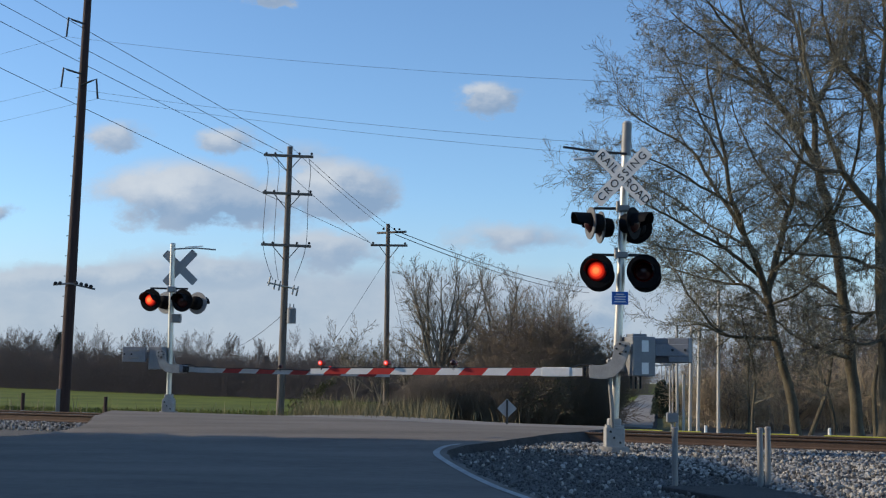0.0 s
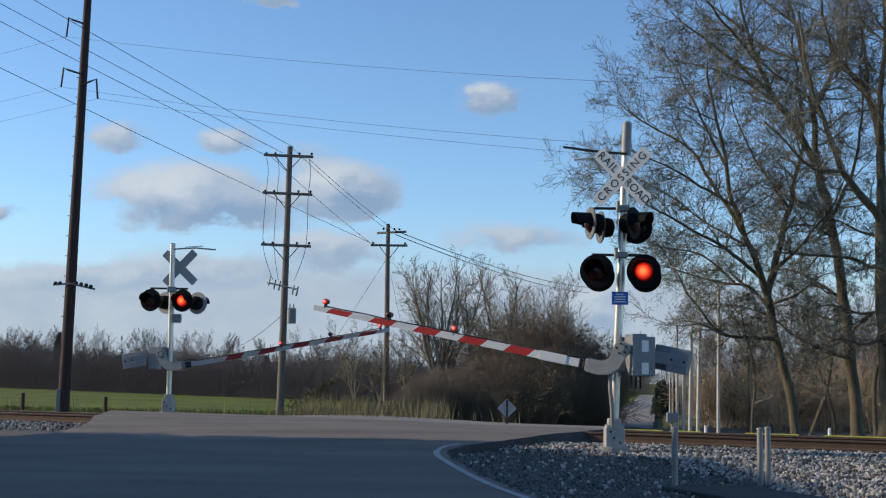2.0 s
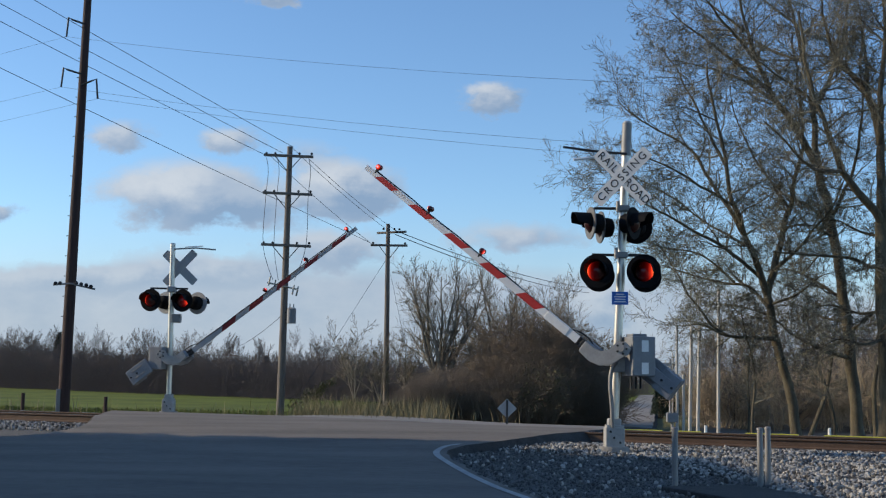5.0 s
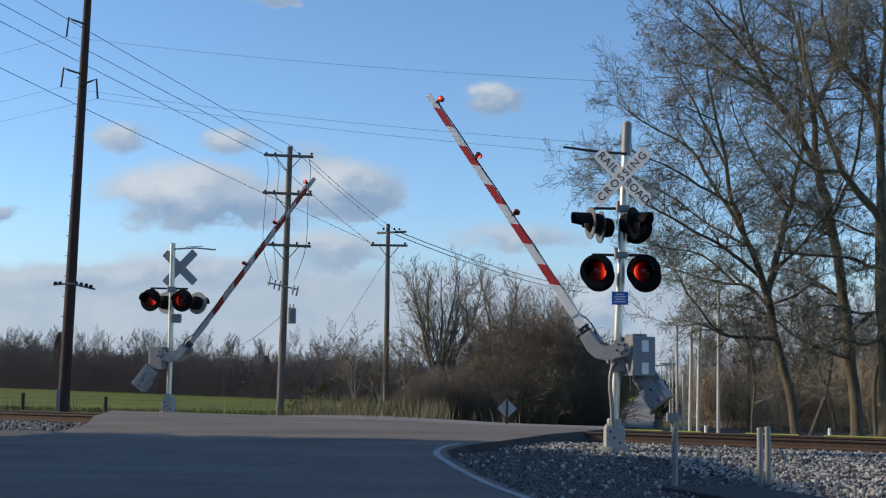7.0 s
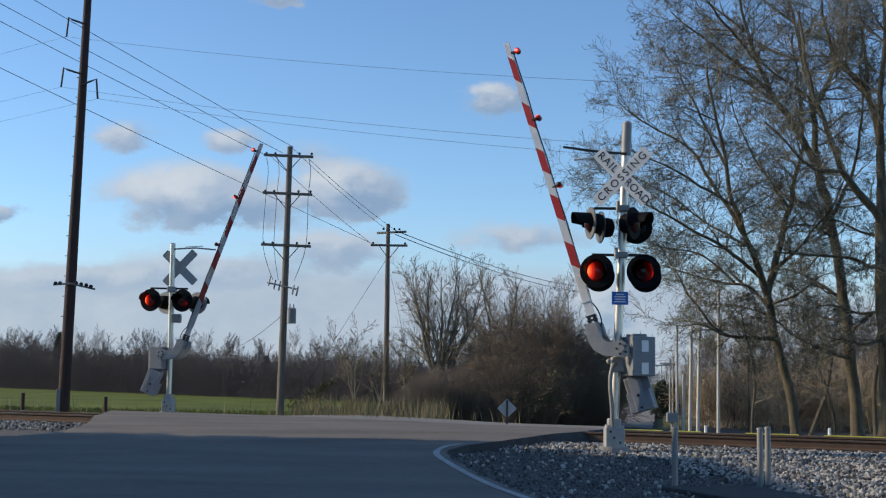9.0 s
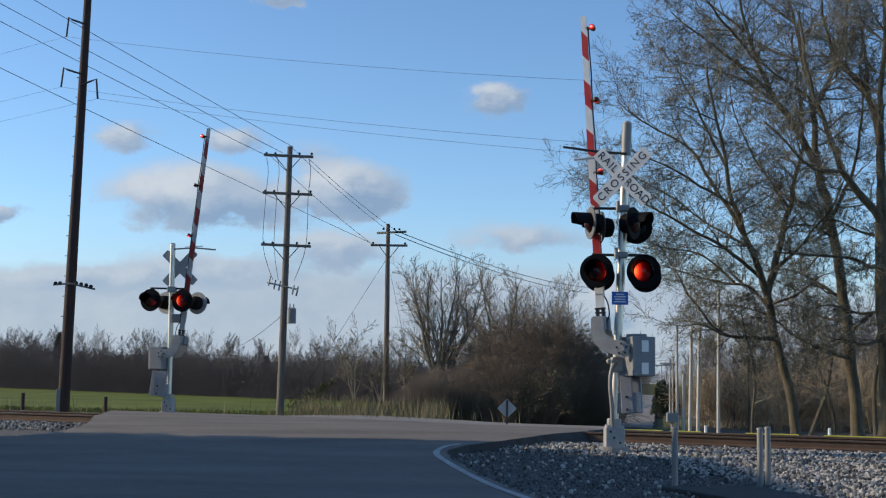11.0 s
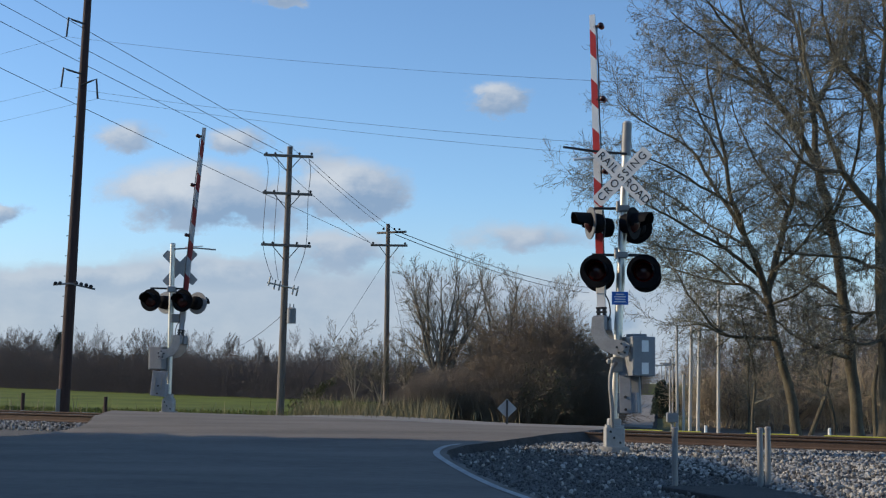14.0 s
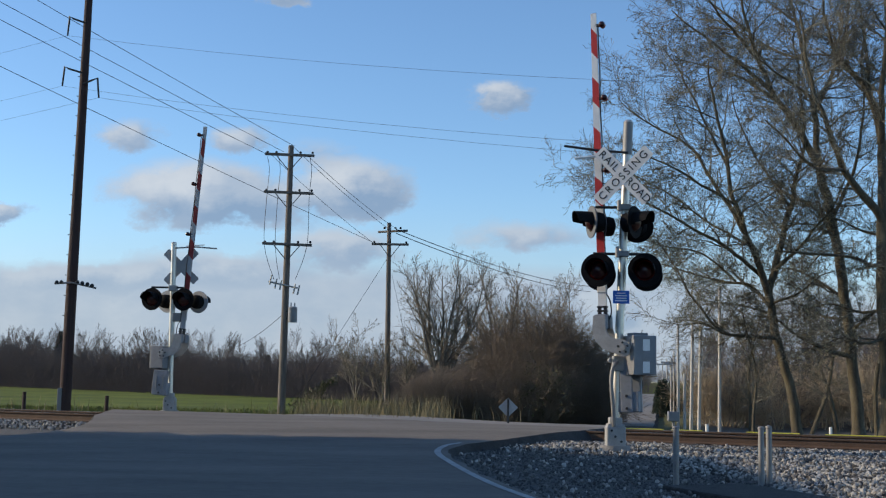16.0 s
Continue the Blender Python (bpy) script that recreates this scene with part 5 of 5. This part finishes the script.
def make_sky_sheet():
    """Clouds on a far backdrop, 2.5 km away; it drifts slowly to the right."""
    D = 2500.0
    k = D / 2200
    m, t, b = nodes_of("clouds")
    t.nodes.remove(b)
    N, L = t.nodes.new, t.links.new
    out = t.nodes["Material Output"]
    co = N("ShaderNodeTexCoord")

    def math_node(op, a, c=None, d=None, clamp=False):
        n = N("ShaderNodeMath")
        n.operation, n.use_clamp = op, clamp
        for i, q in enumerate((a, c, d)):
            if q is None:
                continue
            if isinstance(q, (int, float)):
                n.inputs[i].default_value = q
            else:
                L(q, n.inputs[i])
        return n.outputs[0]
    warp, fine = N("ShaderNodeTexNoise"), N("ShaderNodeTexNoise")
    for n, s, d in ((warp, 0.014, 5.0), (fine, 0.011, 8.0)):
        mp = N("ShaderNodeMapping")
        mp.inputs["Scale"].default_value = (0.75, 1, 1.15)
        L(co.outputs["Object"], mp.inputs[0])
        L(mp.outputs[0], n.inputs["Vector"])
        n.inputs["Scale"].default_value, n.inputs["Detail"].default_value, n.inputs["Roughness"].default_value = s, d, 0.6
    sep = N("ShaderNodeSeparateXYZ")
    L(co.outputs["Object"], sep.inputs[0])
    wx = math_node("MULTIPLY_ADD", math_node("SUBTRACT", warp.outputs[0], 0.5), 150.0, sep.outputs["X"])
    wz = math_node("MULTIPLY_ADD", math_node("SUBTRACT", fine.outputs[0], 0.5), 110.0, sep.outputs["Z"])
    dens, tone, haze = None, None, None
    # centre x, height, half width, half height, weight
    puffs = ((-455, 325, 190, 74, 1.0), (-180, 338, 135, 62, 1.05), (-330, 300, 150, 45, 0.5), (80, 505, 62, 42, 0.9), (-580, 425, 85, 36, 0.66),
             (-385, 425, 75, 34, 0.62), (-825, 285, 80, 26, 0.8), (-200, 230, 130, 45, 0.55), (130, 255, 140, 32, 0.42), (-320, 700, 75, 30, 0.85))
    # the last three are painted haze that dims the sky above the horizon
    wisps_and_haze = ((-460, 705, 85, 22, 0.5), (-430, 190, 200, 40, 0.36), (290, 130, 60, 55, 0.6), (-660, 170, 220, 30, 0.34), (-250, 395, 90, 40, 0.4),
             (-150, 40, 2200, 330, 0.40), (-150, 60, 1700, 150, 0.8), (100, 20, 1700, 80, 1.0))
    for cx, cz, rx, rz, wt in puffs + wisps_and_haze:
        cx, cz, rx, rz = cx * k, cz * k, rx * k, rz * k
        wide = rx > 1000
        dx = math_node("MULTIPLY", math_node("SUBTRACT", sep.outputs["X"] if wide else wx, cx), 1 / rx)
        dz = math_node("MULTIPLY", math_node("SUBTRACT", sep.outputs["Z"] if wide else wz, cz), 1 / rz)
        q = math_node("SQRT", math_node("ADD", math_node("MULTIPLY", dx, dx), math_node("MULTIPLY", dz, dz)))
        v = math_node("MULTIPLY", math_node("SUBTRACT", 1.0, q, clamp=True), wt)
        # sunlight painted into each cloud: lighter towards its upper left
        sh = math_node("MULTIPLY", v, math_node("MULTIPLY_ADD", dz, 0.55, math_node("MULTIPLY", dx, -0.35)))
        dens = v if dens is None else math_node("ADD", dens, v)
        if wide:
            haze = v if haze is None else math_node("ADD", haze, v)
        else:
            tone = sh if tone is None else math_node("ADD", tone, sh)
    fluff = math_node("MULTIPLY", math_node("SUBTRACT", fine.outputs[0], 0.47), 2.6)
    near = math_node("MULTIPLY", math_node("SUBTRACT", dens, haze), 2.2, clamp=True)
    a = math_node("MULTIPLY_ADD", dens, 1.35, math_node("MULTIPLY", fluff, near), clamp=True)
    sm = N("ShaderNodeMapRange")
    sm.interpolation_type = "SMOOTHSTEP"
    sm.inputs["From Min"].default_value, sm.inputs["From Max"].default_value, sm.inputs["To Max"].default_value = 0.05, 0.66, 0.92
    L(a, sm.inputs["Value"])
    rp = N("ShaderNodeValToRGB")
    e = rp.color_ramp.elements
    e[0].position, e[0].color, e[1].position, e[1].color = 0.20, (0.34, 0.46, 0.63, 1), 0.66, (0.82, 0.84, 0.86, 1)
    L(math_node("ADD", math_node("MULTIPLY_ADD", tone, 1.5, 0.40), math_node("MULTIPLY", fluff, 0.12)), rp.inputs[0])
    em, tr, mx = N("ShaderNodeEmission"), N("ShaderNodeBsdfTransparent"), N("ShaderNodeMixShader")
    L(rp.outputs[0], em.inputs[0])
    em.inputs[1].default_value = 0.69
    L(sm.outputs[0], mx.inputs[0])
    L(tr.outputs[0], mx.inputs[1])
    L(em.outputs[0], mx.inputs[2])
    L(mx.outputs[0], out.inputs["Surface"])
    bm = B()
    n = 16
    rows = [[bm.verts.new((x, 0, z)) for x in np.linspace(-1300, 1300, n)] for z in np.linspace(1, 1000, n)]
    for i in range(n - 1):
        for j in range(n - 1):
            bm.faces.new((rows[i][j], rows[i][j + 1], rows[i + 1][j + 1], rows[i + 1][j]))
    ob = part("backdrop", bm, m, None, "white and grey fair-weather clouds and painted horizon haze")
    ob.matrix_world = pose(0, D, 0)
    tagged(ob, "", "clouds", "", "structure")
    return ob


make_ground()
make_road()
make_track()
make_gravel()
near_signal, near_gate, near_lens, near_lamps = make_near_signal()
far_signal, far_gate, far_lens, far_lamps = make_far_signal()
make_poles()
make_pale_poles()
make_big_trees()
make_thicket()
make_grass()
make_small()
make_shade_caster()
clouds = make_sky_sheet()


# ---- what moves ----
NEAR_RISE = [(0, -0.6), (0.85, -0.6), (1.0, 1.2), (1.5, 5.7), (2, 10.9), (2.5, 15.7), (3, 20.3), (3.5, 24.9), (4, 29.3), (5.2, 40.0), (6.5, 51.2), (7, 55.5), (7.5, 59.6), (8, 63.9), (8.5, 68.0), (9, 72.2), (9.5, 76.2), (10.1, 80.9), (10.7, 85.0), (11.3, 87.3), (11.6, 87.7), (12, 88.0), (16, 88.0)]
FAR_RISE = [(0, -0.8), (0.95, -0.8), (1.2, 1.4), (1.5, 5.4), (2, 10.1), (2.5, 14.7), (3, 19.3), (3.5, 23.7), (4, 27.9), (5.2, 38.0), (7, 52.9), (7.5, 56.9), (8, 60.9), (8.5, 65.1), (9, 69.5), (9.6, 74.6), (10.2, 79.3), (10.8, 83.3), (11.3, 85.0), (12, 85.4), (16, 85.4)]
NEAR_PIVOT, NEAR_FACE = (0.17, -0.10, 1.68), 180 - 20.0
FAR_PIVOT, FAR_FACE = (-0.145, 0.0, 1.60), -11.5
FLASH = [0.37 + 0.6615 * i for i in range(17)]   # moments at which the pairs change over
OFF = 11.25


def flashing(first_on):
    """Rows for a lens that turns its lit face out for every other beat."""
    rows, on = [], first_on
    angle = 0 if on else 180
    rows.append((0, angle))
    for t in FLASH:
        rows += [(t - 0.1, angle), (t - 0.034, angle + 60), (t + 0.034, angle + 120), (t + 0.1, angle + 180)]
        angle += 180
        on = not on
    if on:
        rows += [(OFF - 0.05, angle), (OFF - 0.017, angle + 60), (OFF + 0.017, angle + 120), (OFF + 0.05, angle + 180)]
        angle += 180
    return rows + [(16, angle)]


def motions():
    for gate, rise, pivot, face, flip in ((near_gate, NEAR_RISE, NEAR_PIVOT, NEAR_FACE, 1), (far_gate, FAR_RISE, FAR_PIVOT, FAR_FACE, 1)):
        walk(gate, [(t, pose(*pivot, 0, 0, face) @ pose(0, 0, 0, 0, -a, 0)) for t, a in rise])
    for lenses in (near_lens, far_lens):
        for key, first in (("L", True), ("R", False)):
            walk(lenses[key], [(t, pose(0, 0.06, 0, 0, 0, a)) for t, a in flashing(first)])
    for lamps, side in ((near_lamps, 1), (far_lamps, -1)):
        for i, lens in enumerate(lamps):
            y = 0.045 * side
            if i == 0:
                rows = [(0, 0), (OFF - 0.05, 0), (OFF - 0.017, 60), (OFF + 0.017, 120), (OFF + 0.05, 180), (16, 180)]
            else:
                rows = flashing(i == 1)
            walk(lens, [(t, pose(0, y, 0, 0, 0, a + (0 if side < 0 else 180))) for t, a in rows])
    walk(clouds, [(0, pose(-11, 2500, 0)), (16, pose(15, 2500, 0))])


motions()
